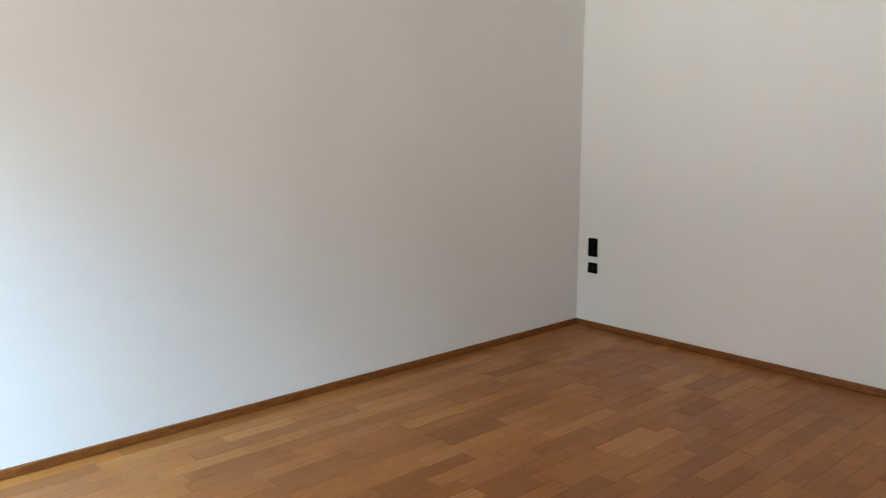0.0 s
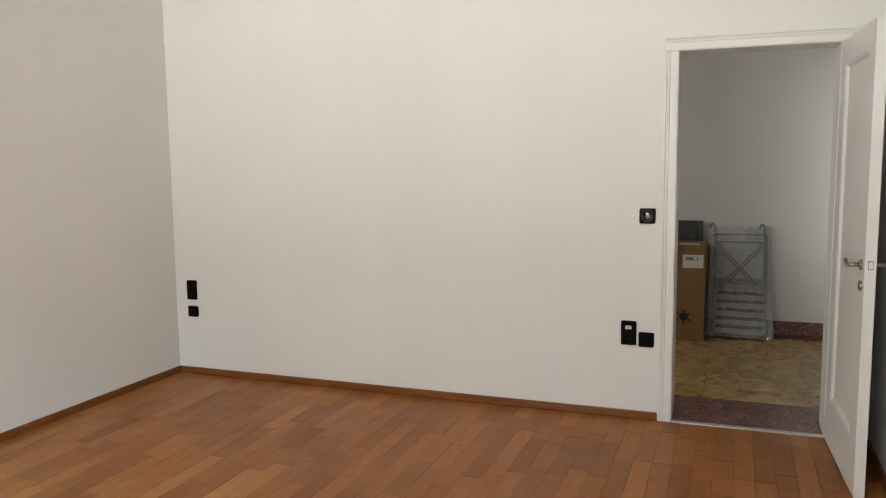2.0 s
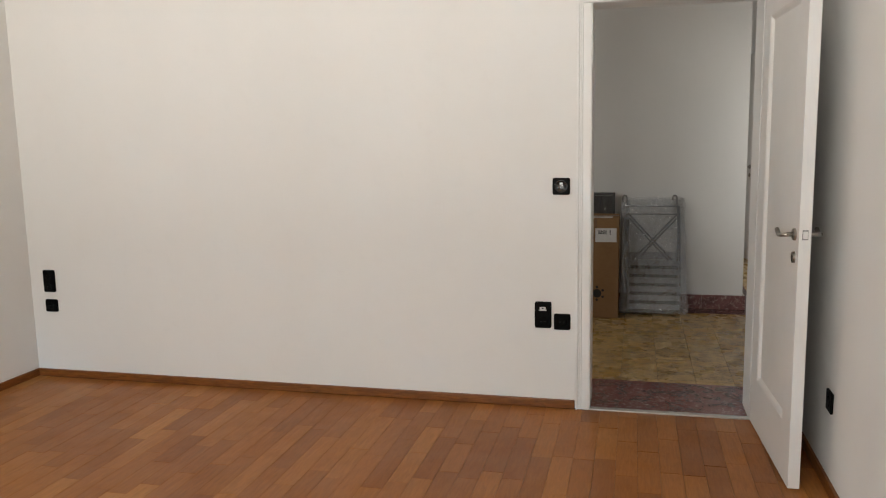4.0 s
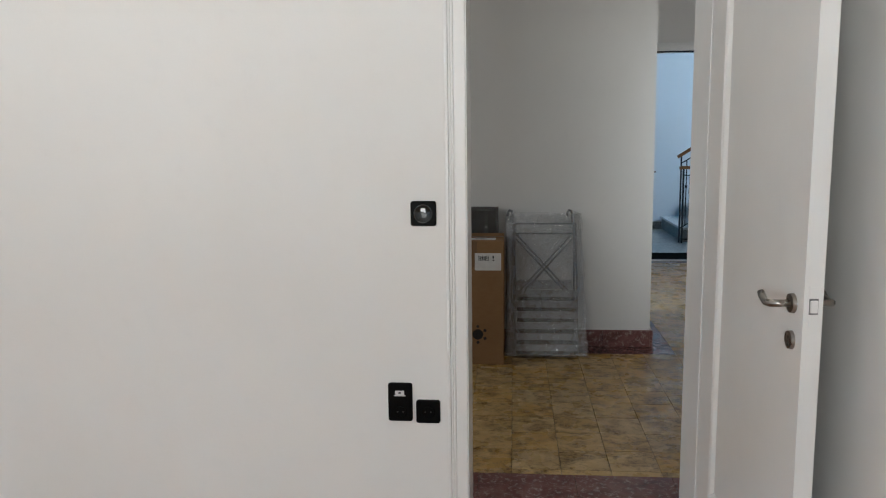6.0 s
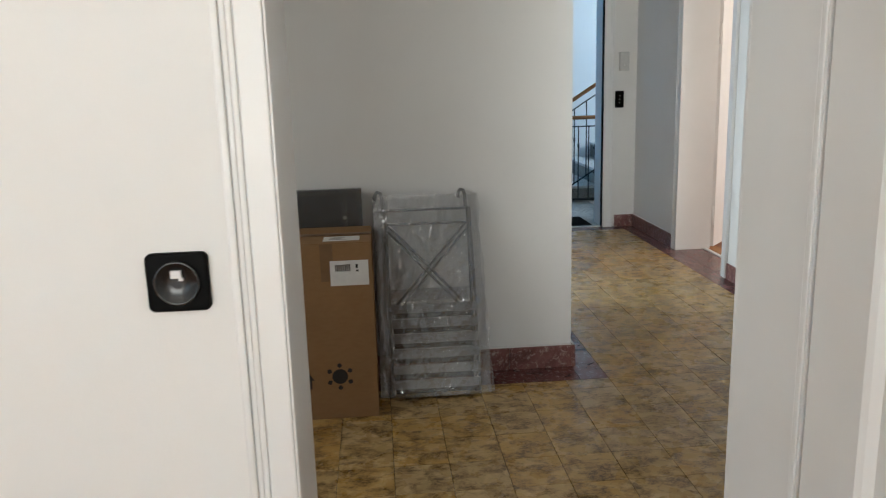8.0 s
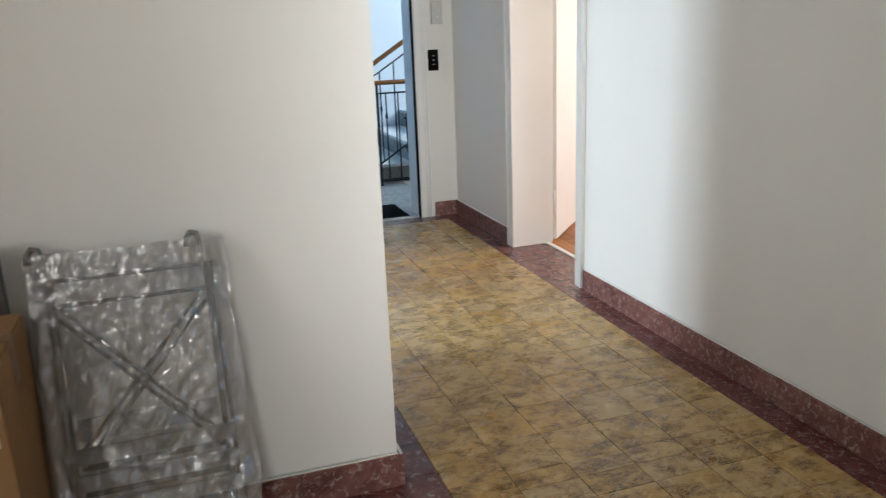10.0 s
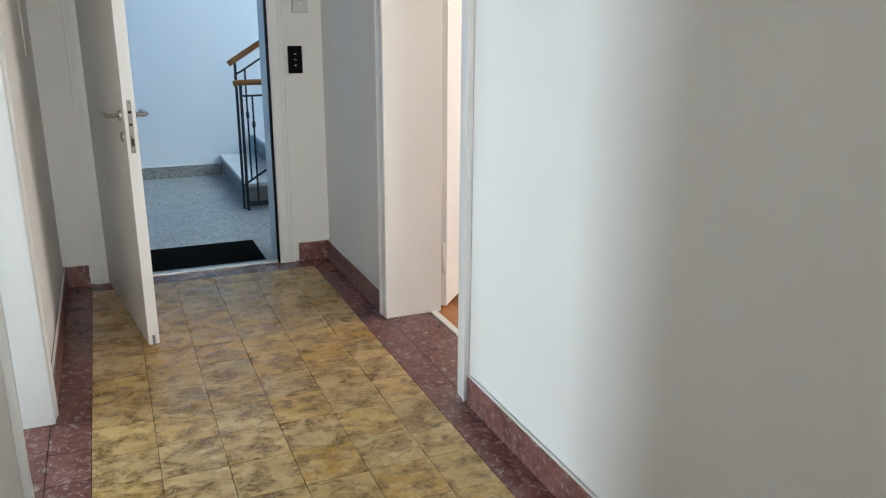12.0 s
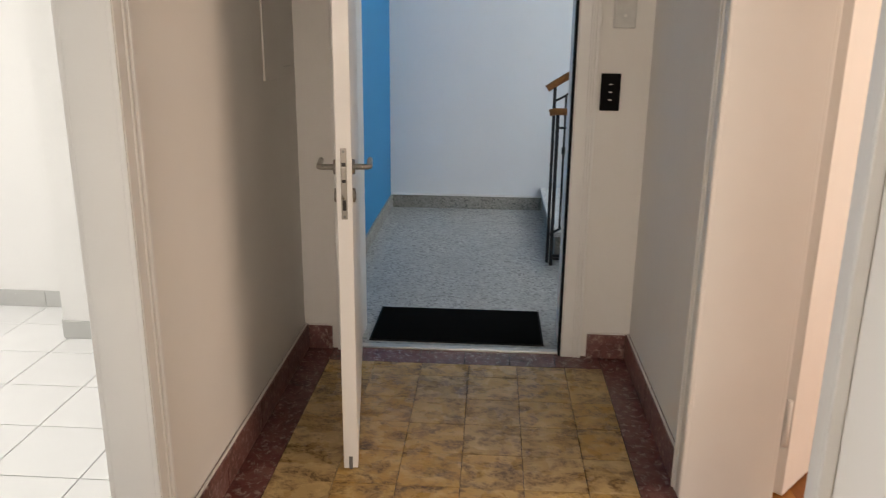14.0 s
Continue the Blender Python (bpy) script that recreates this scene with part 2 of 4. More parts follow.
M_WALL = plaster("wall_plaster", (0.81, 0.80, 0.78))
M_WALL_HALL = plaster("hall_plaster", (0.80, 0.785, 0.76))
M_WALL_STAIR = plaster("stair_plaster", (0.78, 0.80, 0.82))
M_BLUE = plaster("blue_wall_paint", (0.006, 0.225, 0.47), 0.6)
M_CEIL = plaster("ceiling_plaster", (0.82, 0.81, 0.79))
M_DOOR = paint("white_door_paint", (0.80, 0.795, 0.78), 0.38)
M_PARQ = parquet("parquet_oak")
M_PARQ_REST = parquet("parquet_oak_rest", False)
M_SUB = plain("joint_dark", (0.09, 0.04, 0.016), 0.8)
M_GROUT = plain("tile_joint", (0.055, 0.036, 0.019), 0.8)
M_SKIRT_WOOD = wood("skirting_wood", (0.115, 0.034, 0.0075), (0.27, 0.095, 0.02))
M_SKIRT_WOOD_Y = wood("skirting_wood_crosswise", (0.115, 0.034, 0.0075), (0.27, 0.095, 0.02), (14, 2, 14))
M_YEL = yellow_marble("yellow_marble", lambda nt: rand_of(nt, 0, 1))
M_YEL_REST = yellow_marble("yellow_marble_rest", island_of)
M_RED = red_marble("red_marble")
M_RED_SKIRT = red_marble("red_marble_skirting", 0.34, 1.0, (1.2, 1.42, 1.42))
M_TERR = terrazzo("landing_terrazzo", (0.33, 0.33, 0.315), (0.12, 0.12, 0.115))
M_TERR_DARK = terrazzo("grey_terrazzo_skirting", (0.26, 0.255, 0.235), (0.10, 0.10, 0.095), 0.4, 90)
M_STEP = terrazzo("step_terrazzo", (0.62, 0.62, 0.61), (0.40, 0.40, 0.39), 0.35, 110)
M_KTILE = plain("white_ceramic", (0.74, 0.745, 0.74), 0.18, 0, 0.04, 4)
M_KGROUT = plain("grey_grout", (0.30, 0.30, 0.30), 0.8)
M_KSKIRT = plain("grey_ceramic", (0.52, 0.52, 0.50), 0.25, 0, 0.06, 6)
M_BLACK = plain("black_plastic", (0.004, 0.004, 0.004), 0.38, spec=0.04)
M_BLACK_GLOSS = plain("black_glossy_plastic", (0.006, 0.006, 0.006), 0.24, spec=0.42)
M_BLACK_SOFT = plain("black_rubber", (0.010, 0.010, 0.010), 0.6, spec=0.1)
M_STEEL = plain("brushed_steel", (0.36, 0.34, 0.31), 0.3, 1.0)
M_ALU = plain("threshold_metal", (0.62, 0.60, 0.56), 0.35, 0.8)
M_IRON = plain("black_iron", (0.012, 0.013, 0.016), 0.45, 0.2)
M_OAK_RAIL = wood("handrail_wood", (0.20, 0.072, 0.018), (0.33, 0.135, 0.036))
M_MAT = plain("black_mat_fibre", (0.006, 0.006, 0.006), 0.95, 0, 0.4, 300, 0.02)
M_CARD = cardboard("brown_cardboard")
M_TAPE = plain("packing_tape", (0.20, 0.112, 0.05), 0.35)
M_LABEL = plain("paper_label", (0.78, 0.77, 0.74), 0.6)
M_INK = plain("black_ink", (0.02, 0.018, 0.016), 0.7)
M_GREY_MET = plain("grey_painted_metal", (0.19, 0.192, 0.19), 0.42, 0.3)
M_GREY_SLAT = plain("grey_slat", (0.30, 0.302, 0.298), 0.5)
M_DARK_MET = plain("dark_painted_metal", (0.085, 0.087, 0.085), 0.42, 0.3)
# the framed panel's own colour, also the shade between the chair slats
M_DARK_PANEL_SHADE = plain("dark_grey_panel_and_gap_shade", (0.045, 0.047, 0.045), 0.6)
M_FILM = film("clear_plastic_film")
M_FILM_FOLDED = film("folded_plastic_film", 0.22)
M_FILM_TIGHT = film("tight_plastic_film", 0.05, 1.45, 0.4)
M_GREY_PLAS = plain("light_grey_plastic", (0.60, 0.60, 0.58), 0.4)
M_SWITCH = plain("white_insert_and_glint", (0.7, 0.7, 0.7), 0.15)


# ---- building helpers ----
def link(name, bm, material, parent=None, label=""):
    me = bpy.data.meshes.new(name)
    bm.normal_update()
    bm.to_mesh(me)
    bm.free()
    me.materials.append(material)
    ob = new(name, me)
    if parent:
        ob.parent = parent
    if label:
        ob["label"] = label
    return ob


def part(name, bm, material, parent, label=""):
    return link(name, bm, material, parent, label)


def thing(name, bm, material, label, category, kind="", group=""):
    return tagged(link(name, bm, material), label, category, group, kind)


def empty(name, m, label, category, kind="", group=""):
    ob = new(name)
    ob.matrix_world = m
    return tagged(ob, label, category, group, kind)


def box(bm, x0, x1, y0, y1, z0, z1, bevel=0.0):
    vs = [bm.verts.new((x, y, z)) for x in (x0, x1) for y in (y0, y1) for z in (z0, z1)]
    fs = [bm.faces.new([vs[i] for i in f]) for f in ((0, 1, 3, 2), (4, 6, 7, 5), (0, 4, 5, 1), (2, 3, 7, 6), (0, 2, 6, 4), (1, 5, 7, 3))]
    if bevel:
        bmesh.ops.bevel(bm, geom=list({e for f in fs for e in f.edges}), offset=bevel, segments=2, affect="EDGES", profile=0.6)
    return bm


def boxes(*dims, bevel=0.0):
    bm = bmesh.new()
    for d in dims:
        box(bm, *d, bevel=bevel)
    return bm


def tube(bm, pts, r, sides=10, flat=1.0):
    """A round bar along the points; flat squeezes it."""
    pts = [Vector(p) for p in pts]
    rings = []
    for i, p in enumerate(pts):
        d = (pts[min(i + 1, len(pts) - 1)] - pts[max(i - 1, 0)]).normalized()
        a = d.cross(Vector((0, 0, 1)))
        a = a.normalized() if a.length > 0.05 else d.cross(Vector((1, 0, 0))).normalized()
        b = a.cross(d)
        rings.append([bm.verts.new(p + (a * math.cos(k * math.tau / sides) + b * math.sin(k * math.tau / sides) * flat) * r) for k in range(sides)])
    for u, w in zip(rings, rings[1:]):
        for k in range(sides):
            f = bm.faces.new((u[k], u[(k + 1) % sides], w[(k + 1) % sides], w[k]))
            f.smooth = True
    bm.faces.new(rings[0][::-1])
    bm.faces.new(rings[-1])
    return bm


def disc(bm, centre, axis, r, depth, sides=24):
    c, ax = Vector(centre), Vector(axis).normalized()
    m = Matrix.Translation(c + ax * depth / 2) @ ax.to_track_quat("Z", "Y").to_matrix().to_4x4()
    bmesh.ops.create_cone(bm, cap_ends=True, segments=sides, radius1=r, radius2=r * 0.94, depth=depth, matrix=m)
    return bm


CEIL = 3.05

# ---- large structure ----
# first room: x -1.6 to 5.0, y -0.83 to 3.32
link_s = lambda n, bm, m, lab, cat: thing(n, bm, m, lab, cat, "structure")
NY = 3.315
wall_east = link_s("wall_east", boxes((5.0, 5.2, 0.12, NY, 0, CEIL), (5.0, 5.2, -0.83, -0.655, 0, CEIL), (5.0, 5.2, -0.655, 0.12, 1.965, CEIL)), M_WALL, "white plastered wall with the room doorway", "wall")
link_s("wall_north", boxes((-1.8, 5.2, NY, NY + 0.2, 0, CEIL)), M_WALL, "white plastered wall of the empty room", "wall")
link_s("wall_south", boxes((-1.8, 5.0, -1.03, -0.83, 0, CEIL)), M_WALL, "white plastered wall behind the open door", "wall")
link_s("wall_west", boxes((-1.8, -1.6, -0.83, 0.25, 0, CEIL), (-1.8, -1.6, 2.85, NY, 0, CEIL), (-1.8, -1.6, 0.25, 2.85, 0, 0.4), (-1.8, -1.6, 0.25, 2.85, 2.7, CEIL)), M_WALL, "white plastered wall with the window opening", "wall")
link_s("ceiling_room", boxes((-1.8, 5.1, -1.03, NY + 0.2, CEIL, CEIL + 0.2)), M_CEIL, "plain white ceiling of the room", "ceiling")
floor_room = link_s("floor_room", boxes((-1.8, 5.0, -1.03, NY + 0.1, -0.15, -0.011)), M_SUB, "warm brown strip parquet floor", "floor")

# hall: x 5.2 to 10.8; right wall y -2.322; pier wall x 7.436; far left wall y -0.907
HR, HL, HE, PX = -2.322, -0.907, 10.795, 7.436
link_s("wall_hall_right", boxes((5.2, 8.90, HR - 0.25, HR, 0, CEIL), (9.755, HE, HR - 0.25, HR, 0, CEIL), (8.90, 9.755, HR - 0.25, HR, 2.02, CEIL)), M_WALL_HALL, "white plastered hall wall with a doorway", "wall")
link_s("wall_pier", boxes((PX, PX + 0.14, HL, 1.8, 0, CEIL)), M_WALL_HALL, "white plastered wall end beside the boxes", "wall")
link_s("wall_hall_left", boxes((PX + 0.14, 8.49, HL, HL + 0.1, 0, CEIL), (9.255, HE, HL, HL + 0.1, 0, CEIL), (8.49, 9.255, HL, HL + 0.1, 2.02, CEIL)), M_WALL_HALL, "white plastered hall wall with the kitchen doorway", "wall")
# the opening here is added to let in the west fill lamp
link_s("wall_hall_back", boxes((5.0, 5.2, -2.572, -2.2, 0, CEIL), (5.0, 5.2, -1.24, -1.03, 0, CEIL), (5.0, 5.2, -2.2, -1.24, 2.3, CEIL), (5.0, 5.2, -2.2, -1.24, 0, 0.9)), M_WALL_HALL, "white plastered wall at the hall's end, with an opening added for a fill lamp", "wall")
# likewise an added opening, for the north fill lamp
link_s("wall_hall_north", boxes((5.2, 5.45, 1.8, 2.0, 0, CEIL), (6.45, PX + 0.14, 1.8, 2.0, 0, CEIL), (5.45, 6.45, 1.8, 2.0, 0, 0.9), (5.45, 6.45, 1.8, 2.0, 2.4, CEIL)), M_WALL_HALL, "white plastered wall closing the hall, with an opening added for a fill lamp", "wall")
EL, ER, ET = -1.12, -2.05, 2.16
link_s("wall_entry", boxes((HE, HE + 0.26, EL, HL + 0.1, 0, CEIL), (HE, HE + 0.26, HR - 0.25, ER, 0, CEIL), (HE, HE + 0.26, ER, EL, ET, CEIL)), M_WALL_HALL, "white plastered wall with the flat's entrance", "wall")
link_s("ceiling_hall", boxes((5.1, HE + 0.1, HR - 0.25, 2.0, CEIL, CEIL + 0.2)), M_CEIL, "plain white ceiling of the hall", "ceiling")
floor_hall = link_s("floor_hall", boxes((5.0, HE + 0.02, HR - 0.25, 1.8, -0.15, -0.008)), M_GROUT, "yellow marble tile floor with a dark red border", "floor")

# kitchen: x 7.58 to 11.18, y -0.8 to 3.0
link_s("wall_kitchen_west", boxes((PX + 0.14, PX + 0.2, HL + 0.1, 3.0, 0, CEIL)), M_WALL, "white kitchen wall", "wall")
link_s("wall_kitchen_north", boxes((7.6, 9.3, 3.0, 3.2, 0, CEIL), (10.6, 11.38, 3.0, 3.2, 0, CEIL), (9.3, 10.6, 3.0, 3.2, 0, 0.8), (9.3, 10.6, 3.0, 3.2, 2.4, CEIL)), M_WALL, "white kitchen wall with a window opening", "wall")
link_s("wall_kitchen_east", boxes((11.18, 11.38, 0.2, 3.0, 0, CEIL), (HE + 0.005, 11.18, HL + 0.1, 0.2, 0, CEIL)), M_WALL, "white kitchen wall with a projecting corner", "wall")
link_s("ceiling_kitchen", boxes((PX + 0.14, 11.38, HL + 0.1, 3.2, CEIL + 0.002, CEIL + 0.2)), M_CEIL, "plain white kitchen ceiling", "ceiling")
floor_kitchen = link_s("floor_kitchen", boxes((PX + 0.14, 11.2, HL + 0.1, 3.0, -0.15, -0.006)), M_KGROUT, "white ceramic tile kitchen floor", "floor")

# next room behind the second doorway
link_s("wall_next_room_east", boxes((11.2, 11.4, -5.6, HR - 0.25, 0, CEIL)), M_WALL, "white wall of the next room", "wall")
link_s("wall_next_room_west", boxes((7.0, 7.2, -5.6, HR - 0.25, 0, CEIL)), M_WALL, "white wall of the next room", "wall")
link_s("wall_next_room_south", boxes((7.0, 7.4, -5.6, -5.4, 0, CEIL), (10.0, 11.4, -5.6, -5.4, 0, CEIL), (7.4, 10.0, -5.6, -5.4, 0, 0.9), (7.4, 10.0, -5.6, -5.4, 2.5, CEIL)), M_WALL, "white wall with a window opening", "wall")
link_s("ceiling_next_room", boxes((7.0, 11.4, -5.6, HR - 0.25, CEIL, CEIL + 0.2)), M_CEIL, "plain white ceiling", "ceiling")
floor_next = link_s("floor_next_room", boxes((7.0, 11.4, -5.6, HR - 0.25, -0.15, -0.011)), M_SUB, "warm brown parquet floor of the next room", "floor")

# stairwell: x 11.05 to 13.58, y -0.93 to -4.9
SX0, SX1, SY0, SY1 = HE + 0.26, 13.575, -0.93, -4.9
link_s("wall_stair_back", boxes((SX1, SX1 + 0.2, SY1, SY0 + 0.2, -1.6, 4.2)), M_WALL_STAIR, "pale plastered stairwell wall", "wall")
link_s("wall_stair_blue", boxes((SX0, SX1, SY0, SY0 + 0.1, -0.2, 4.2)), M_BLUE, "bright blue painted stairwell wall", "wall")
link_s("wall_stair_front", boxes((SX0 - 0.02, SX0, SY1, HR - 0.25, -1.6, 4.2), (SX0 - 0.02, SX0 + 0.02, HR - 0.25, SY0, CEIL, 4.2)), M_WALL_STAIR, "pale plastered stairwell wall", "wall")
link_s("wall_stair_south", boxes((SX0, SX1, SY1 - 0.2, SY1, -1.6, 1.9), (SX0, 11.3, SY1 - 0.2, SY1, 1.9, 4.2), (13.3, SX1, SY1 - 0.2, SY1, 1.9, 4.2), (11.3, 13.3, SY1 - 0.2, SY1, 3.5, 4.2)), M_WALL_STAIR, "pale stairwell wall with a high window opening", "wall")
link_s("ceiling_stair", boxes((SX0 - 0.02, SX1 + 0.2, SY1 - 0.2, SY0 + 0.2, 4.2, 4.4)), M_CEIL, "plain white stairwell ceiling", "ceiling")
link_s("floor_landing", boxes((HE + 0.02, SX1, -2.3, SY0, -0.2, 0.0), (HE + 0.02, SX0, ER, EL, -0.2, 0.001)), M_TERR, "grey speckled terrazzo landing", "floor")
link_s("floor_stair_below", boxes((SX0, SX1, SY1, -2.3, -1.6, -1.5)), M_TERR, "grey terrazzo floor of the level below", "floor")

# ---- skirtings ----
def skirting(name, x0, x1, y0, y1, h, material, label, bevel=0.004):
    return link_s(name, box(bmesh.new(), x0, x1, y0, y1, 0.0, h, bevel), material, label, "skirting")


skirting("baseboard", 5.0 - 0.016, 5.0, 0.178, NY, 0.043, M_SKIRT_WOOD_Y, "low reddish-brown wooden skirting board")
skirting("baseboard", -1.6, 5.0 - 0.018, NY - 0.016, NY, 0.043, M_SKIRT_WOOD, "low reddish-brown wooden skirting board")
skirting("baseboard", -1.6, 4.9, -0.83, -0.814, 0.043, M_SKIRT_WOOD, "low reddish-brown wooden skirting board")


def stone_skirting(label, pieces, h, material):
    root = empty("baseboard", Matrix.Identity(4), label, "skirting", "structure")
    for d in pieces:
        part("slab", box(bmesh.new(), *d, 0.0, h, 0.003), material, root)
    x0, x1, y0, y1 = min(d[0] for d in pieces), max(d[1] for d in pieces), min(d[2] for d in pieces), max(d[3] for d in pieces)
    if material is M_RED_SKIRT and min(x1 - x0, y1 - y0) < 0.03:
        inx, iny = (0.0, 0.005) if y1 - y0 < 0.03 else (0.005, 0.0)
        part("sealant_line", box(bmesh.new(), x0 + inx, x1 - inx, y0 + iny, y1 - iny, h - 0.001, h + 0.004), M_WALL_HALL, root, "white sealant line")


def run(a, b, step):
    n = max(1, round((b - a) / step))
    return [(a + (b - a) * i / n + 0.0008, a + (b - a) * (i + 1) / n - 0.0008) for i in range(n)]


SK = 0.109
red_label = "mottled dark red marble skirting slabs"
stone_skirting(red_label, [(a, b, HR, HR + 0.018) for a, b in run(5.24, 8.83, 0.4)], SK, M_RED_SKIRT)
stone_skirting(red_label, [(a, b, HR, HR + 0.018) for a, b in run(9.83, HE, 0.4)], SK, M_RED_SKIRT)
stone_skirting(red_label, [(PX - 0.018, PX, a, b) for a, b in run(HL, 1.78, 0.3)], SK, M_RED_SKIRT)
stone_skirting(red_label, [(a, b, HL - 0.018, HL) for a, b in run(PX - 0.018, 8.42, 0.4)], SK, M_RED_SKIRT)
stone_skirting(red_label, [(a, b, HL - 0.018, HL) for a, b in run(9.325, HE, 0.4)], SK, M_RED_SKIRT)
stone_skirting(red_label, [(HE - 0.018, HE, -1.03, HL - 0.02)], SK, M_RED_SKIRT)
stone_skirting(red_label, [(HE - 0.018, HE, HR + 0.02, -2.14)], SK, M_RED_SKIRT)
stone_skirting("grey ceramic tile skirting", [(HE - 0.005, HE + 0.005, a, b) for a, b in run(HL + 0.12, 0.2, 0.31)] + [(11.172, 11.18, a, b) for a, b in run(0.2, 2.9, 0.31)] + [(HE + 0.006, 11.17, 0.2, 0.21)], 0.085, M_KSKIRT)
grey_label = "grey speckled terrazzo skirting"
stone_skirting(grey_label, [(SX1 - 0.015, SX1, -2.10, SY0 - 0.016)], 0.10, M_TERR_DARK)
stone_skirting(grey_label, [(SX0 + 0.002, SX1 - 0.02, SY0 - 0.015, SY0)], 0.10, M_TERR_DARK)
stone_skirting(grey_label, [(HE + 0.09, SX0, EL - 0.012, EL), (HE + 0.09, SX0, ER, ER + 0.012)], 0.12, M_TERR_DARK)
# the thin white line that tops the landing skirting
link_s("trim", boxes((SX1 - 0.02, SX1, -2.10, SY0 - 0.02, 0.101, 0.112)), M_DOOR, "thin white trim above the landing skirting", "trim")


# ---- door frames ----
def casing_piece(bm, axis, wall, out, a0, a1, z0, z1, inner):
    """One flat architrave board with a raised outer bead. axis: the wall's normal; inner: the side of the opening, -1, 1 or 0 for the head."""
    def put(u0, u1, w0, w1, d):
        lo, hi = sorted((wall, wall + out * d))
        if axis == "x":
            box(bm, lo, hi, u0, u1, w0, w1, 0.003)
        else:
            box(bm, u0, u1, lo, hi, w0, w1, 0.003)
    # flat board, small bead, sunk step and a proud outer bead, from the opening outwards
    w = (z1 - z0) if inner == 0 else (a1 - a0)
    for f0, f1, d in ((0.0, 0.06, 0.014), (0.06, 0.60, 0.016), (0.60, 0.72, 0.019), (0.72, 0.84, 0.017), (0.84, 1.0, 0.0235)):
        if inner == 0:
            put(a0, a1, z0 + w * f0, z0 + w * f1, d)
        elif inner > 0:
            put(a1 - w * f1, a1 - w * f0, z0, z1, d)
        else:
            put(a0 + w * f0, a0 + w * f1, z0, z1, d)


def door_frame(label, axis, w0, w1, a0, a1, top, width=0.07, lining=0.018, sides=(True, True), stop=0.0, only=None):
    """A lined doorway from a0 to a1 through a wall from w0 to w1, with architraves on both faces."""
    root = empty("door_frame", Matrix.Identity(4), label, "door frame", "structure")
    def lin(u0, u1, z0, z1):
        return box(bmesh.new(), w0 - 0.002, w1 + 0.002, u0, u1, z0, z1, 0.002) if axis == "x" else box(bmesh.new(), u0, u1, w0 - 0.002, w1 + 0.002, z0, z1, 0.002)
    part("jamb", lin(a0 - lining, a0, 0.0, top), M_DOOR, root)
    part("jamb", lin(a1, a1 + lining, 0.0, top), M_DOOR, root)
    part("head", lin(a0 - lining, a1 + lining, top, top + lining), M_DOOR, root)
    for k, (wall, out) in enumerate(((w0, -1), (w1, 1))):
        if not sides[k]:
            continue
        for u0, u1, z0, z1, inner in ((a0 - width, a0, 0.0, top + 0.0, 1), (a1, a1 + width, 0.0, top + 0.0, -1), (a0 - width, a1 + width, top + 0.001, top + width, 0)):
            bm = bmesh.new()
            casing_piece(bm, axis, wall, out, u0, u1, z0, z1, inner)
            part("architrave", bm, M_DOOR, root)
    return root


door_frame("white painted frame of the room doorway", "x", 5.0, 5.2, -0.637, 0.103, 1.95)
door_frame("white painted frame of the doorway to the next room", "y", HR - 0.25, HR, 8.922, 9.738, 2.0, 0.075)
door_frame("white painted frame of the kitchen doorway", "y", HL, HL + 0.1, 8.508, 9.24, 2.0, 0.072)
# entrance frame, with dark rubber seal
ef = door_frame("white painted entrance door frame with a dark seal", "x", HE, HE + 0.26, ER + 0.02, EL - 0.02, 2.15, 0.085, 0.02, (True, False))
for u in (ER + 0.02, EL - 0.030):
    part("seal", box(bmesh.new(), HE - 0.004, HE + 0.03, u, u + 0.010, 0.0, 2.138), M_BLACK_SOFT, ef, "black rubber door seal")
part("seal", box(bmesh.new(), HE - 0.004, HE + 0.03, ER + 0.03, EL - 0.03, 2.138, 2.148), M_BLACK_SOFT, ef, "black rubber door seal")

link_s("threshold_room", box(bmesh.new(), 4.985, 5.022, -0.637, 0.103, -0.004, 0.006, 0.002), M_ALU, "thin metal threshold strip", "threshold")
link_s("threshold_entry", box(bmesh.new(), HE + 0.012, HE + 0.05, ER + 0.02, EL - 0.02, -0.004, 0.007, 0.002), M_ALU, "thin metal threshold strip", "threshold")
link_s("threshold_next_room", box(bmesh.new(), 8.922, 9.738, -2.562, -2.53, -0.004, 0.007, 0.002), M_DOOR, "thin white threshold strip", "threshold")


# ---- door leaves ----
def lever(parent, x, z, y, side, reach, straight):
    """A steel lever on a round rose, with a key rose below; reach: sideways, its sign gives the way it points."""
    s = side
    bm = disc(bmesh.new(), (x, y, z), (0, s, 0), 0.023, 0.009)
    h = part("handle", bm, M_STEEL, parent, "brushed steel lever handle")
    if straight:
        pts = [(x, y, z), (x, y + s * 0.045, z), (x + reach * 0.06, y + s * 0.052, z), (x + reach, y + s * 0.052, z + 0.001)]
    else:
        pts = [(x, y, z), (x, y + s * 0.035, z), (x + reach * 0.15, y + s * 0.048, z - 0.002), (x + reach * 0.5, y + s * 0.05, z - 0.004), (x + reach * 0.8, y + s * 0.05, z + 0.004), (x + reach, y + s * 0.05, z + 0.013)]
    part("lever", tube(bmesh.new(), pts, 0.0085, 12), M_STEEL, h)
    bm = disc(bmesh.new(), (x, y, z - 0.085), (0, s, 0), 0.022, 0.008)
    k = part("key_rose", bm, M_STEEL, parent, "steel key rose")
    part("keyhole", boxes((x - 0.003, x + 0.003, min(y + s * 0.008, y + s * 0.0092), max(y + s * 0.008, y + s * 0.0092), z - 0.1, z - 0.075)), M_INK, k)


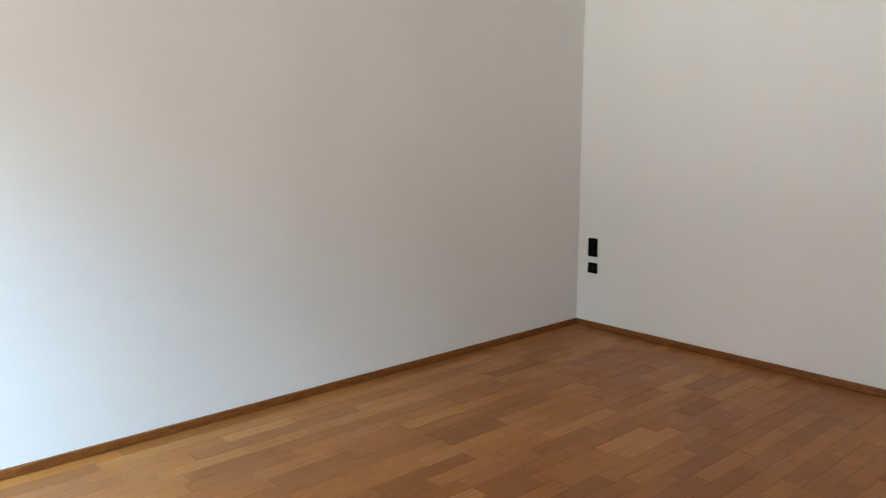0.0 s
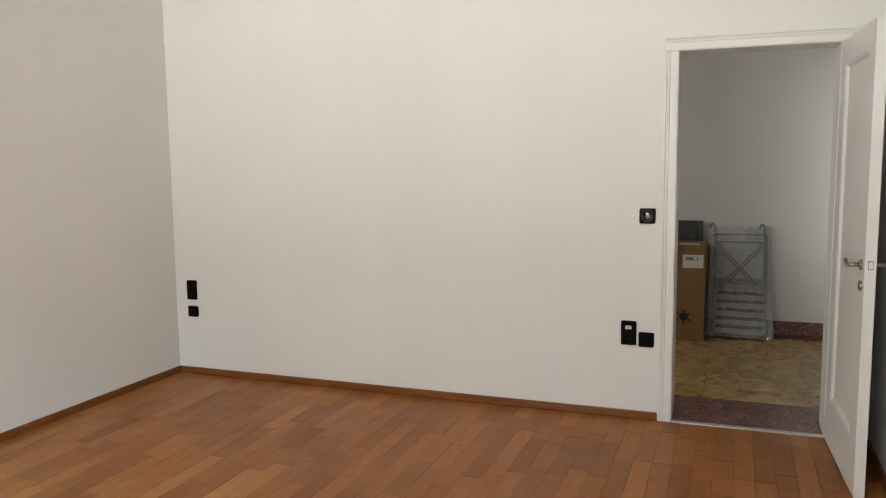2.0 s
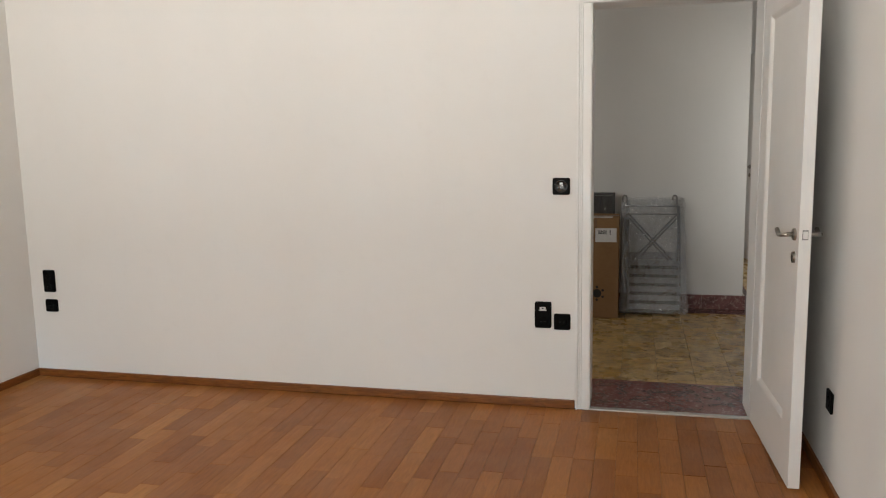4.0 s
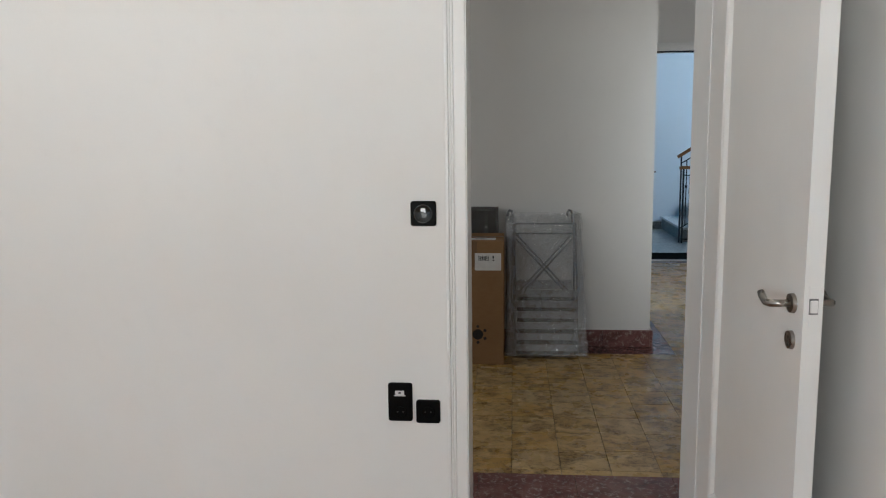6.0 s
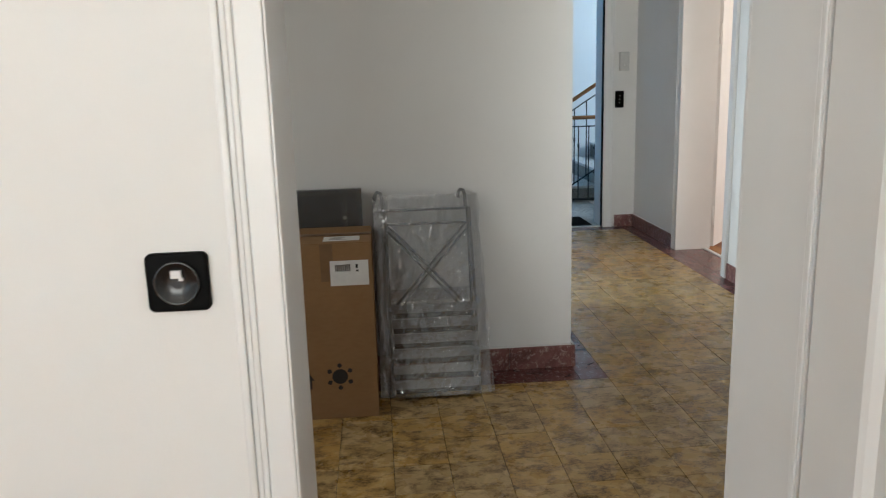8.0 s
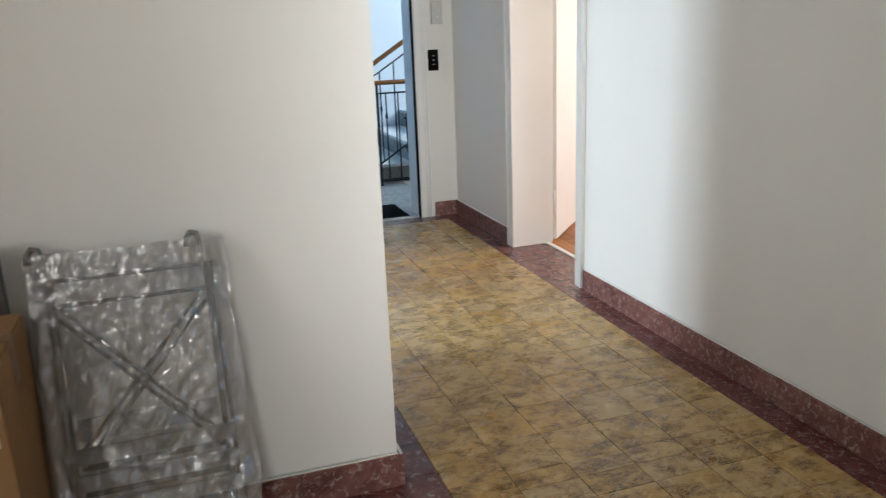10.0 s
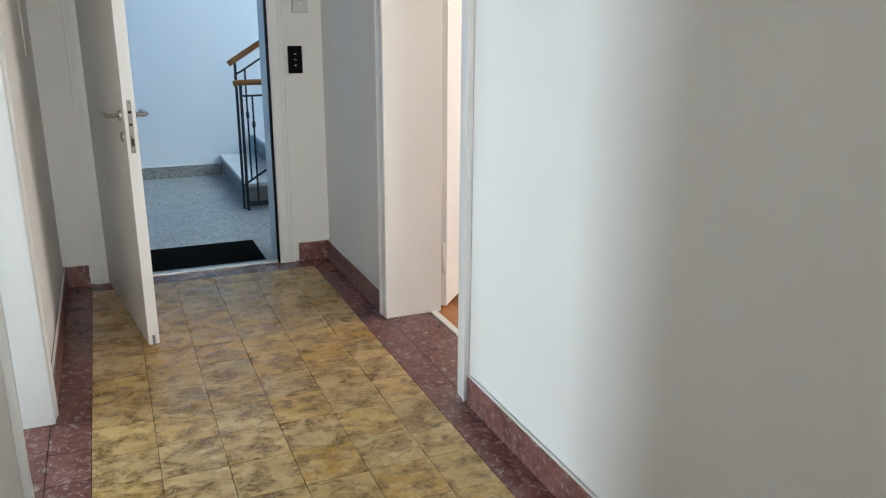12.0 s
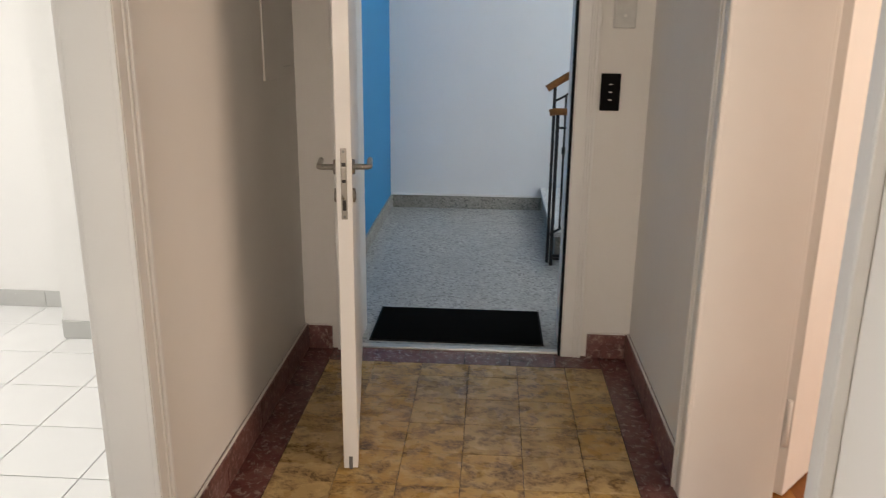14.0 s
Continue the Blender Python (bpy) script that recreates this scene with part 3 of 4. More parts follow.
def panel_face(bm, x0, x1, z0, z1, px0, px1, pz0, pz1, y, s):
    """A door face with one sunk panel that has a moulded edge."""
    levels = [((x0, x1, z0, z1), 0.0), ((px0, px1, pz0, pz1), 0.0), ((px0 + 0.010, px1 - 0.010, pz0 + 0.010, pz1 - 0.010), 0.004), ((px0 + 0.022, px1 - 0.022, pz0 + 0.022, pz1 - 0.022), 0.013)]
    loops = []
    for (a, b, c, d), depth in levels:
        loops.append([bm.verts.new((u, y - s * depth, w)) for u, w in ((a, c), (b, c), (b, d), (a, d))])
    for p, q in zip(loops, loops[1:]):
        for k in range(4):
            f = (p[k], p[(k + 1) % 4], q[(k + 1) % 4], q[k])
            bm.faces.new(f if s < 0 else f[::-1])
    bm.faces.new(loops[-1] if s < 0 else loops[-1][::-1])
    return loops[0]


def panelled_leaf(name, m, length, height, thick, label, stile=0.118, bottom=0.235, top=0.11):
    root = empty(name, m, label, "door", "structure")
    bm = bmesh.new()
    z0, z1 = 0.008, height
    a = panel_face(bm, 0, length, z0, z1, stile, length - 0.126, bottom, height - top, 0.0, -1)
    b = panel_face(bm, 0, length, z0, z1, stile, length - 0.126, bottom, height - top, thick, 1)
    for k in range(4):
        bm.faces.new((a[k], b[k], b[(k + 1) % 4], a[(k + 1) % 4]))
    bmesh.ops.recalc_face_normals(bm, faces=bm.faces)
    part("leaf", bm, M_DOOR, root)
    return root


# room door: hinged on the south jamb, opened into the room a little past square
door_a = panelled_leaf("door_1", pose(5.0, -0.637, 0, 0, 0, 183.0) @ pose(0.03, 0.0, 0), 0.735, 1.945, 0.042, "white painted panelled door standing open into the room")
lever(door_a, 0.735 - 0.055, 0.972, 0.0, -1, -0.066, False)
lever(door_a, 0.735 - 0.055, 0.972, 0.042, 1, -0.070, False)
lk = part("latch_plate", boxes((0.734, 0.7365, 0.010, 0.032, 0.93, 1.02)), M_DOOR, door_a)
part("latch", box(bmesh.new(), 0.736, 0.742, 0.013, 0.029, 0.962, 0.99, 0.002), M_DOOR, lk)
part("latch_slot", boxes((0.7366, 0.737, 0.011, 0.031, 0.958, 0.994)), M_GREY_MET, lk)


def flat_leaf(name, m, length, height, thick, label, lip=0.0):
    root = empty(name, m, label, "door", "structure")
    bm = box(bmesh.new(), 0, length, 0, thick, 0.01, height, 0.003)
    if lip:
        box(bm, 0, length + lip, 0, thick * 0.45, 0.0105, height, 0.003)
    part("leaf", bm, M_DOOR, root)
    return root


# entrance door: opens into the hall
dx, dy = 9.81 - 10.775, -1.262 - (-1.118)
ang = math.degrees(math.atan2(dy, dx))
door_e = flat_leaf("door_2", pose(10.775, -1.118, 0, 0, 0, ang), math.hypot(dx, dy), 2.13, 0.046, "flat white entrance door standing open into the hall")
LE = math.hypot(dx, dy)
for yy, s in ((0.0, -1), (0.046, 1)):
    lever(door_e, LE - 0.06, 0.98, yy, s, -0.12, True)
lk = part("lock_plate", box(bmesh.new(), LE - 0.0005, LE + 0.002, 0.014, 0.032, 0.835, 1.045, 0.001), M_STEEL, door_e, "long steel lock plate")
part("latch", box(bmesh.new(), LE + 0.001, LE + 0.011, 0.017, 0.029, 0.955, 0.99, 0.002), M_STEEL, lk)
part("bolt_hole", boxes((LE + 0.0015, LE + 0.0026, 0.018, 0.028, 0.862, 0.893)), M_INK, lk)
part("latch_recess", boxes((LE + 0.0015, LE + 0.0026, 0.017, 0.029, 0.992, 1.003), (LE + 0.0015, LE + 0.0026, 0.017, 0.029, 0.944, 0.953)), M_INK, lk)
for z in (0.843, 1.035):
    part("screw", disc(bmesh.new(), (LE + 0.0018, 0.023, z), (1, 0, 0), 0.0042, 0.0012, 12), M_GREY_MET, lk)
part("drop_seal", boxes((LE - 0.03, LE + 0.0015, 0.017, 0.029, 0.008, 0.052)), M_GREY_MET, door_e, "grey drop-down door seal")

# next room's door: swung back past its jamb
bdir = math.degrees(math.atan2(-2.824 + 2.622, 10.001 - 9.777))
door_b = flat_leaf("door_3", pose(9.763, -2.624, 0, 0, 0, bdir), 0.80, 1.98, 0.042, "white painted door swung wide into the next room")
lever(door_b, 0.74, 1.0, 0.0, -1, -0.105, False)
for z in (0.18, 1.55):
    hg = part("hinge", tube(bmesh.new(), [(-0.007, 0.012, z), (-0.007, 0.012, z + 0.15)], 0.0075), M_DOOR, door_b)
    part("hinge_leaf", boxes((-0.0015, 0.0005, 0.012, 0.034, z, z + 0.15)), M_DOOR, hg)


# ---- switches and sockets ----
def plate(label, y0, y1, z0, z1, x=5.0, category="socket", name="wall_socket"):
    bm, r, rings = bmesh.new(), 0.009, []
    for d, inset in ((0.0, 0.0), (0.007, 0.0), (0.0095, 0.0015), (0.010, 0.004)):
        ring = []
        for cy, cz, a in ((y1 - r, z1 - r, 0), (y0 + r, z1 - r, 90), (y0 + r, z0 + r, 180), (y1 - r, z0 + r, 270)):
            for k in range(6):
                q = radians(a + k * 18)
                ring.append(bm.verts.new((x - d, cy + (r - inset) * math.cos(q), cz + (r - inset) * math.sin(q))))
        rings.append(ring)
    for lo, hi in zip(rings, rings[1:]):
        for k in range(24):
            bm.faces.new((lo[k], lo[(k + 1) % 24], hi[(k + 1) % 24], hi[k]))
    bm.faces.new(rings[-1])
    bm.faces.new(list(reversed(rings[0])))
    bmesh.ops.recalc_face_normals(bm, faces=bm.faces)
    return thing(name, bm, M_BLACK, label, category)


def dished_knob(x, y, z, r):
    """A raised rim round a shallow dish."""
    bm, rings, n = bmesh.new(), [], 36
    for rr, d in ((r, 0.0), (r, 0.005), (r - 0.0015, 0.0062), (r - 0.004, 0.0055), (r * 0.6, 0.0015), (r * 0.25, 0.0004)):
        rings.append([bm.verts.new((x - d, y + rr * math.cos(k * math.tau / n), z + rr * math.sin(k * math.tau / n))) for k in range(n)])
    for lo, hi in zip(rings, rings[1:]):
        for k in range(n):
            f = bm.faces.new((lo[k], lo[(k + 1) % n], hi[(k + 1) % n], hi[k]))
            f.smooth = True
    bm.faces.new(rings[-1])
    bmesh.ops.recalc_face_normals(bm, faces=bm.faces)
    return bm


def socket_well(parent, x, y, z, r=0.02):
    bm = bmesh.new()
    for k in range(28):
        a0, a1 = k * math.tau / 28, (k + 1) * math.tau / 28
        v = [bm.verts.new((x - d, y + rr * math.cos(a), z + rr * math.sin(a))) for a, rr, d in ((a0, r + 0.004, 0.0105), (a1, r + 0.004, 0.0105), (a1, r, 0.0125), (a0, r, 0.0125))]
        w = [bm.verts.new((x - d, y + rr * math.cos(a), z + rr * math.sin(a))) for a, rr, d in ((a0, r, 0.0125), (a1, r, 0.0125), (a1, r - 0.003, 0.0102), (a0, r - 0.003, 0.0102))]
        bm.faces.new(v), bm.faces.new(w)
    ring = part("well", bm, M_BLACK, parent)
    for dy in (-0.0095, 0.0095):
        part("pin_hole", disc(bmesh.new(), (x - 0.0101, y + dy, z), (-1, 0, 0), 0.003, 0.0006, 12), M_INK, ring)


sw = plate("black square plate with a round insert beside the doorway", 0.205, 0.288, 1.065, 1.146, category="switch", name="light_switch")
kn = part("knob", dished_knob(5.0 - 0.0098, 0.2465, 1.1055, 0.031), M_BLACK_GLOSS, sw)
# pale boxes on the dark knob, a painted version of its bright glint
part("insert", boxes((4.984, 4.9895, 0.2395, 0.2535, 1.113, 1.1235), (4.984, 4.9895, 0.2375, 0.2435, 1.1095, 1.113)), M_SWITCH, kn, "small pale glint mark on the knob")
pb = plate("tall black plate with a pale socket insert and a socket", 0.293, 0.375, 0.405, 0.537)
socket_well(pb, 5.0, 0.334, 0.438)
ins = part("insert", box(bmesh.new(), 4.987, 4.9905, 0.320, 0.350, 0.497, 0.512, 0.001), M_SWITCH, pb, "pale data insert")
part("contact_slot", box(bmesh.new(), 4.9862, 4.9872, 0.331, 0.339, 0.502, 0.508), M_INK, ins)
part("lip", box(bmesh.new(), 4.986, 4.9905, 0.316, 0.354, 0.4935, 0.4965), M_GREY_PLAS, pb)
socket_well(plate("square black wall socket", 0.200, 0.281, 0.399, 0.479), 5.0, 0.2405, 0.439)
pa = plate("tall black double wall socket near the corner", 3.148, 3.224, 0.503, 0.632)
socket_well(pa, 5.0, 3.186, 0.535), socket_well(pa, 5.0, 3.186, 0.60)
socket_well(plate("square black wall socket near the corner", 3.143, 3.222, 0.387, 0.460), 5.0, 3.1825, 0.4235)
ps = thing("wall_socket", box(bmesh.new(), 4.268, 4.350, -0.83, -0.82, 0.296, 0.376, 0.004), M_BLACK, "square black wall socket behind the open door", "socket")
part("well", disc(bmesh.new(), (4.309, -0.82, 0.336), (0, 1, 0), 0.021, 0.002), M_BLACK, ps)

# intercom panel and sensor box beside the entrance
ic = thing("intercom_panel", box(bmesh.new(), HE - 0.012, HE, -2.208, -2.131, 1.062, 1.207, 0.004), M_BLACK, "tall black panel with three small buttons beside the entrance", "switch panel")
for z in (1.165, 1.135, 1.105):
    part("button", box(bmesh.new(), HE - 0.0135, HE - 0.0115, -2.176, -2.163, z - 0.002, z + 0.002), M_GREY_PLAS, ic)
gb = thing("chime_box", box(bmesh.new(), HE - 0.028, HE, -2.247, -2.162, 1.378, 1.537, 0.006), M_GREY_PLAS, "light grey plastic box on the wall above the panel", "door chime")
part("cover", box(bmesh.new(), HE - 0.031, HE - 0.028, -2.240, -2.169, 1.40, 1.53, 0.001), M_GREY_PLAS, gb)
part("button", disc(bmesh.new(), (HE - 0.031, -2.2045, 1.425), (-1, 0, 0), 0.006, 0.002), M_LABEL, gb)
hatch = thing("fuse_box_cover", box(bmesh.new(), 10.35, 10.70, HL - 0.007, HL, 1.19, 1.78, 0.002), M_WALL_HALL, "white painted cover of a flush wall box", "wall cover")
part("handle", box(bmesh.new(), 10.60, 10.69, HL - 0.011, HL - 0.007, 1.225, 1.229), M_GREY_PLAS, hatch)

# ---- doormat ----
bm = box(bmesh.new(), 10.895, 11.31, -1.957, -1.184, 0.001, 0.010, 0.003)
dm = thing("doormat", bm, M_MAT, "plain black doormat on the landing before the entrance", "doormat")
part("edge", boxes((10.887, 10.895, -1.965, -1.176, 0.001, 0.006), (11.31, 11.318, -1.965, -1.176, 0.001, 0.006), (10.895, 11.31, -1.965, -1.957, 0.001, 0.006), (10.895, 11.31, -1.184, -1.176, 0.001, 0.006)), M_BLACK_SOFT, dm)

# ---- stairs and railing ----
RISE, GO, ST0, STX = 0.178, 0.285, -2.105, 12.24
stairs = empty("stairs", pose(12.9, ST0, 0), "grey terrazzo stairs rising from the landing", "stairs", "structure")
for i in range(9):
    y1, z = ST0 - GO * i, RISE * (i + 1)
    # riser in darker terrazzo than its tread: part of its shade is coloured in
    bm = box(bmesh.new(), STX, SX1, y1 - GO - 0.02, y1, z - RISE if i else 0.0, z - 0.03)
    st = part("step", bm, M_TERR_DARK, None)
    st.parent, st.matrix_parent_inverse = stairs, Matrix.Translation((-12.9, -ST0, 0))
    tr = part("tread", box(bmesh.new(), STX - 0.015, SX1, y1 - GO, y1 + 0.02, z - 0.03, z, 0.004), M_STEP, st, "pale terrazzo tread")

rail = empty("stair_railing", pose(12.13, -2.07, 0), "black iron railing with a wooden handrail", "railing", "structure")
RI = Matrix.Translation((-12.13, 2.07, 0))


def rpart(name, bm, material, label=""):
    ob = part(name, bm, material, rail, label)
    ob.matrix_parent_inverse = RI
    return ob


GX = 12.13
rpart("newel_post", box(bmesh.new(), GX - 0.010, GX + 0.010, -2.088, -2.068, 0.0, 0.90, 0.003), M_IRON)
rpart("newel_post", box(bmesh.new(), GX + 0.05, GX + 0.068, -2.068, -2.05, 0.0, 1.045, 0.003), M_IRON)
rpart("bottom_bar", boxes((GX - 0.008, GX + 0.008, -4.6, -2.09, 0.035, 0.05)), M_IRON)
rpart("bottom_bar", boxes((GX + 0.05, GX + 0.066, -2.6, -2.075, 0.035, 0.05)), M_IRON)
rpart("top_bar", boxes((GX - 0.012, GX + 0.012, -4.6, -2.09, 0.815, 0.827)), M_IRON)
rpart("handrail", tube(bmesh.new(), [(GX, -2.03, 0.905), (GX, -2.06, 0.912), (GX, -4.6, 0.912)], 0.020, 12), M_OAK_RAIL, "varnished wooden handrail")
for k in range(18):
    y = -2.155 - 0.11 * k
    rpart("baluster", tube(bmesh.new(), [(GX, y, 0.04), (GX, y, 0.82)], 0.0065, 6), M_IRON)
    if k % 3 == 0:
        rpart("collar", tube(bmesh.new(), [(GX, y, 0.60), (GX, y, 0.612), (GX, y, 0.626), (GX, y, 0.64)], 0.012, 8), M_IRON)
SL = RISE / GO


def slope(y, z0):
    return z0 + SL * (-2.06 - y)


GX2 = GX + 0.06
rpart("handrail", tube(bmesh.new(), [(GX2, -2.015, 1.035), (GX2, -2.04, 1.052), (GX2, -4.5, slope(-4.5, 1.065))], 0.020, 12), M_OAK_RAIL, "varnished sloping wooden handrail")
rpart("slope_bar", tube(bmesh.new(), [(GX2, -2.06, 0.965), (GX2, -2.10, 0.985), (GX2, -4.5, slope(-4.5, 0.965))], 0.007, 6), M_IRON)
rpart("slope_bar", tube(bmesh.new(), [(GX2, -2.06, 0.17), (GX2, -4.5, slope(-4.5, 0.17))], 0.008, 6), M_IRON)
for k in range(10):
    y = -2.125 - 0.13 * k
    rpart("baluster", tube(bmesh.new(), [(GX2, y, slope(y, 0.17)), (GX2, y, slope(y, 0.965))], 0.0065, 6), M_IRON)
    if k % 3 == 0:
        zc = slope(y, 0.62)
        rpart("collar", tube(bmesh.new(), [(GX2, y, zc), (GX2, y, zc + 0.012), (GX2, y, zc + 0.026), (GX2, y, zc + 0.04)], 0.012, 8), M_IRON)

bp_ob = thing("black_panel", box(bmesh.new(), GX - 0.022, GX - 0.008, -2.60, -2.325, 0.285, 0.635, 0.003), M_BLACK_SOFT, "flat black panel fixed to the landing railing", "panel")
for z in (0.33, 0.59):
    part("clip", box(bmesh.new(), GX - 0.009, GX + 0.009, -2.335, -2.315, z - 0.01, z + 0.01, 0.002), M_IRON, bp_ob)

# ---- cardboard box, grey panel and wrapped folding chair ----
BX0, BX1, BY0, BY1, BH = 6.992, 7.335, 0.010, 0.60, 0.735
cb = empty("cardboard_box", pose(7.18, 0.24, 0), "tall closed brown cardboard box with white labels", "box")
CI = Matrix.Translation((-7.18, -0.24, 0))


def cpart(name, bm, material, label=""):
    ob = part(name, bm, material, cb, label)
    ob.matrix_parent_inverse = CI
    return ob


cpart("body", box(bmesh.new(), BX0, BX1, BY0, BY1, 0.0, BH, 0.004), M_CARD)
cpart("flap", box(bmesh.new(), BX0 + 0.002, (BX0 + BX1) / 2 - 0.003, BY0 + 0.001, BY1 - 0.001, BH, BH + 0.005, 0.002), M_CARD)
cpart("flap", box(bmesh.new(), (BX0 + BX1) / 2 + 0.003, BX1 - 0.001, BY0 + 0.003, BY1 - 0.002, BH, BH + 0.007, 0.002), M_CARD)
cpart("tape", boxes((7.139, 7.189, BY0 - 0.0006, BY1, BH + 0.0072, BH + 0.0078), (7.139, 7.189, BY0 - 0.0008, BY0 - 0.0002, BH - 0.10, BH + 0.0078)), M_TAPE, "brown packing tape")
cpart("tape", boxes((BX0 - 0.0006, BX0 - 0.0001, 0.165, 0.215, BH - 0.15, BH + 0.002)), M_TAPE, "brown packing tape")
lb = cpart("label", boxes((BX0 - 0.0012, BX0 - 0.0007, 0.026, 0.178, 0.566, 0.668)), M_LABEL, "white printed paper label")
bars = bmesh.new()
yy = 0.158
for k in range(15):
    w = (0.0022, 0.0012, 0.0034, 0.0016)[k % 4]
    box(bars, BX0 - 0.0018, BX0 - 0.0012, yy - w, yy, 0.624, 0.652)
    yy -= w + (0.0018, 0.0026, 0.0014)[k % 3]
part("barcode", bars, M_INK, lb)["kind"] = "stuff"
part("printed_mark", boxes((BX0 - 0.0018, BX0 - 0.0012, 0.066, 0.076, 0.622, 0.629)), M_INK, lb)
part("printed_mark", boxes((BX0 - 0.0018, BX0 - 0.0012, 0.068, 0.076, 0.636, 0.652)), M_INK, lb)
lt = cpart("label", boxes((7.032, 7.122, 0.058, 0.203, BH + 0.0052, BH + 0.0058)), M_LABEL, "white printed paper label on the top")
tl = bmesh.new()
for k, w in enumerate((0.07, 0.05, 0.06)):
    box(tl, 7.057 + 0.018 * k, 7.062 + 0.018 * k, 0.18 - w, 0.18, BH + 0.0058, BH + 0.0062)
part("printing", tl, M_INK, lt)
def box_mark(name, pts, parent):
    """A flat printed shape on the box's front, from corners (y, z) round its edge."""
    bm = bmesh.new()
    top = [bm.verts.new((BX0 - 0.0012, y, z)) for y, z in pts]
    low = [bm.verts.new((BX0 - 0.0001, y, z)) for y, z in pts]
    bm.faces.new(top), bm.faces.new(low[::-1])
    for k in range(len(pts)):
        bm.faces.new((top[k], low[k], low[(k + 1) % len(pts)], top[(k + 1) % len(pts)]))
    bmesh.ops.recalc_face_normals(bm, faces=bm.faces)
    return part(name, bm, M_INK, parent) if parent else cpart(name, bm, M_INK, "black printed mark")


EY, EZ = 0.163, 0.183
em = cpart("printed_emblem", disc(bmesh.new(), (BX0 - 0.0002, EY, EZ), (-1, 0, 0), 0.032, 0.0012, 24), M_INK, "black printed emblem")
for k in range(6):
    a = radians(30 + 60 * k)
    petal = [(0.036, 0.0), (0.046, 0.010), (0.053, 0.008), (0.058, 0.0), (0.053, -0.008), (0.046, -0.010)]
    box_mark("emblem_petal", [(EY + r * math.cos(a) - w * math.sin(a), EZ + r * math.sin(a) + w * math.cos(a)) for r, w in petal], em)
box_mark("printed_arrow", [(0.285, 0.20), (0.268, 0.172), (0.278, 0.172), (0.278, 0.135), (0.292, 0.135), (0.292, 0.172), (0.302, 0.172)], None)
box_mark("printed_arrow", [(0.335, 0.20), (0.318, 0.172), (0.328, 0.172), (0.328, 0.135), (0.342, 0.135), (0.342, 0.172), (0.352, 0.172)], None)

# grey framed panel standing on edge behind the box
gp = empty("grey_panel", pose(7.385, 0.33, 0), "dark grey framed panel in film standing behind the box", "panel")
GI = Matrix.Translation((-7.385, -0.33, 0))
for nm, bm, m in (("panel", boxes((7.384, 7.392, 0.07, 0.63, 0.02, 0.875)), M_DARK_PANEL_SHADE),
                  ("frame", boxes((7.362, 7.400, 0.048, 0.07, 0.0, 0.90), bevel=0.004), M_DARK_MET),
                  ("frame", boxes((7.362, 7.400, 0.63, 0.652, 0.0, 0.90), bevel=0.004), M_DARK_MET),
                  ("top_edge", boxes((7.362, 7.400, 0.07, 0.63, 0.878, 0.90), bevel=0.004), M_DARK_MET),
                  ("inner_bar", boxes((7.368, 7.383, 0.115, 0.135, 0.02, 0.878), bevel=0.002), M_DARK_MET)):
    ob = part(nm, bm, m, gp)
    ob.matrix_parent_inverse = GI
sheet = bmesh.new()
cols = [[sheet.verts.new((7.352 - 0.006 * noise.noise(Vector((0, 0.044 + 0.614 * i / 24, 0.905 * k / 36)) * 9), 0.044 + 0.614 * i / 24, 0.002 + 0.908 * k / 36)) for k in range(37)] for i in range(25)]
for ca, cb_ in zip(cols, cols[1:]):
    for k in range(36):
        sheet.faces.new((ca[k], ca[k + 1], cb_[k + 1], cb_[k])).smooth = True
part("plastic_wrap", sheet, M_FILM_TIGHT, gp, "clear crumpled plastic film").matrix_parent_inverse = GI
bolt = part("bolt", disc(bmesh.new(), (7.368, 0.125, 0.775), (-1, 0, 0), 0.008, 0.006), M_STEEL, gp)
bolt.matrix_parent_inverse = GI

# folding chair, folded flat, leaning on the wall
LEAN_X0, LEAN_K = 7.165, 0.27


def lean(y, z, off=0.0):
    return (LEAN_X0 + LEAN_K * z + off, y, z - off * LEAN_K)


ch = empty("folding_chair", pose(LEAN_X0, -0.24, 0), "grey folded garden chair wrapped in clear plastic film", "chair")
HI = Matrix.Translation((-LEAN_X0, 0.24, 0))


def hpart(name, bm, material, label=""):
    ob = part(name, bm, material, ch, label)
    ob.matrix_parent_inverse = HI
    return ob


def lean_slat(y0, y1, z0, z1, off, t=0.014):
    bm = bmesh.new()
    vs = [bm.verts.new(lean(y, z, o)) for o in (off, off + t) for z in (z0, z1) for y in (y0, y1)]
    for f in ((0, 1, 3, 2), (4, 6, 7, 5), (0, 4, 5, 1), (2, 3, 7, 6), (0, 2, 6, 4), (1, 5, 7, 3)):
        bm.faces.new([vs[i] for i in f])
    bmesh.ops.bevel(bm, geom=bm.edges[:], offset=0.003, segments=2, affect="EDGES")
    bmesh.ops.recalc_face_normals(bm, faces=bm.faces)
    return bm


for k in range(6):
    z = 0.035 + 0.064 * k
    hpart("slat", lean_slat(-0.440, -0.058, z, z + 0.038, -0.014), M_GREY_SLAT)
    # rear slats near-black: the shade in the gaps is put into their colour
    hpart("shaded_back_slat", lean_slat(-0.425, -0.066, z - 0.022, z + 0.024, 0.016), M_DARK_PANEL_SHADE)
hpart("backrest_slat", lean_slat(-0.405, -0.065, 0.405, 0.458, 0.018), M_GREY_SLAT)
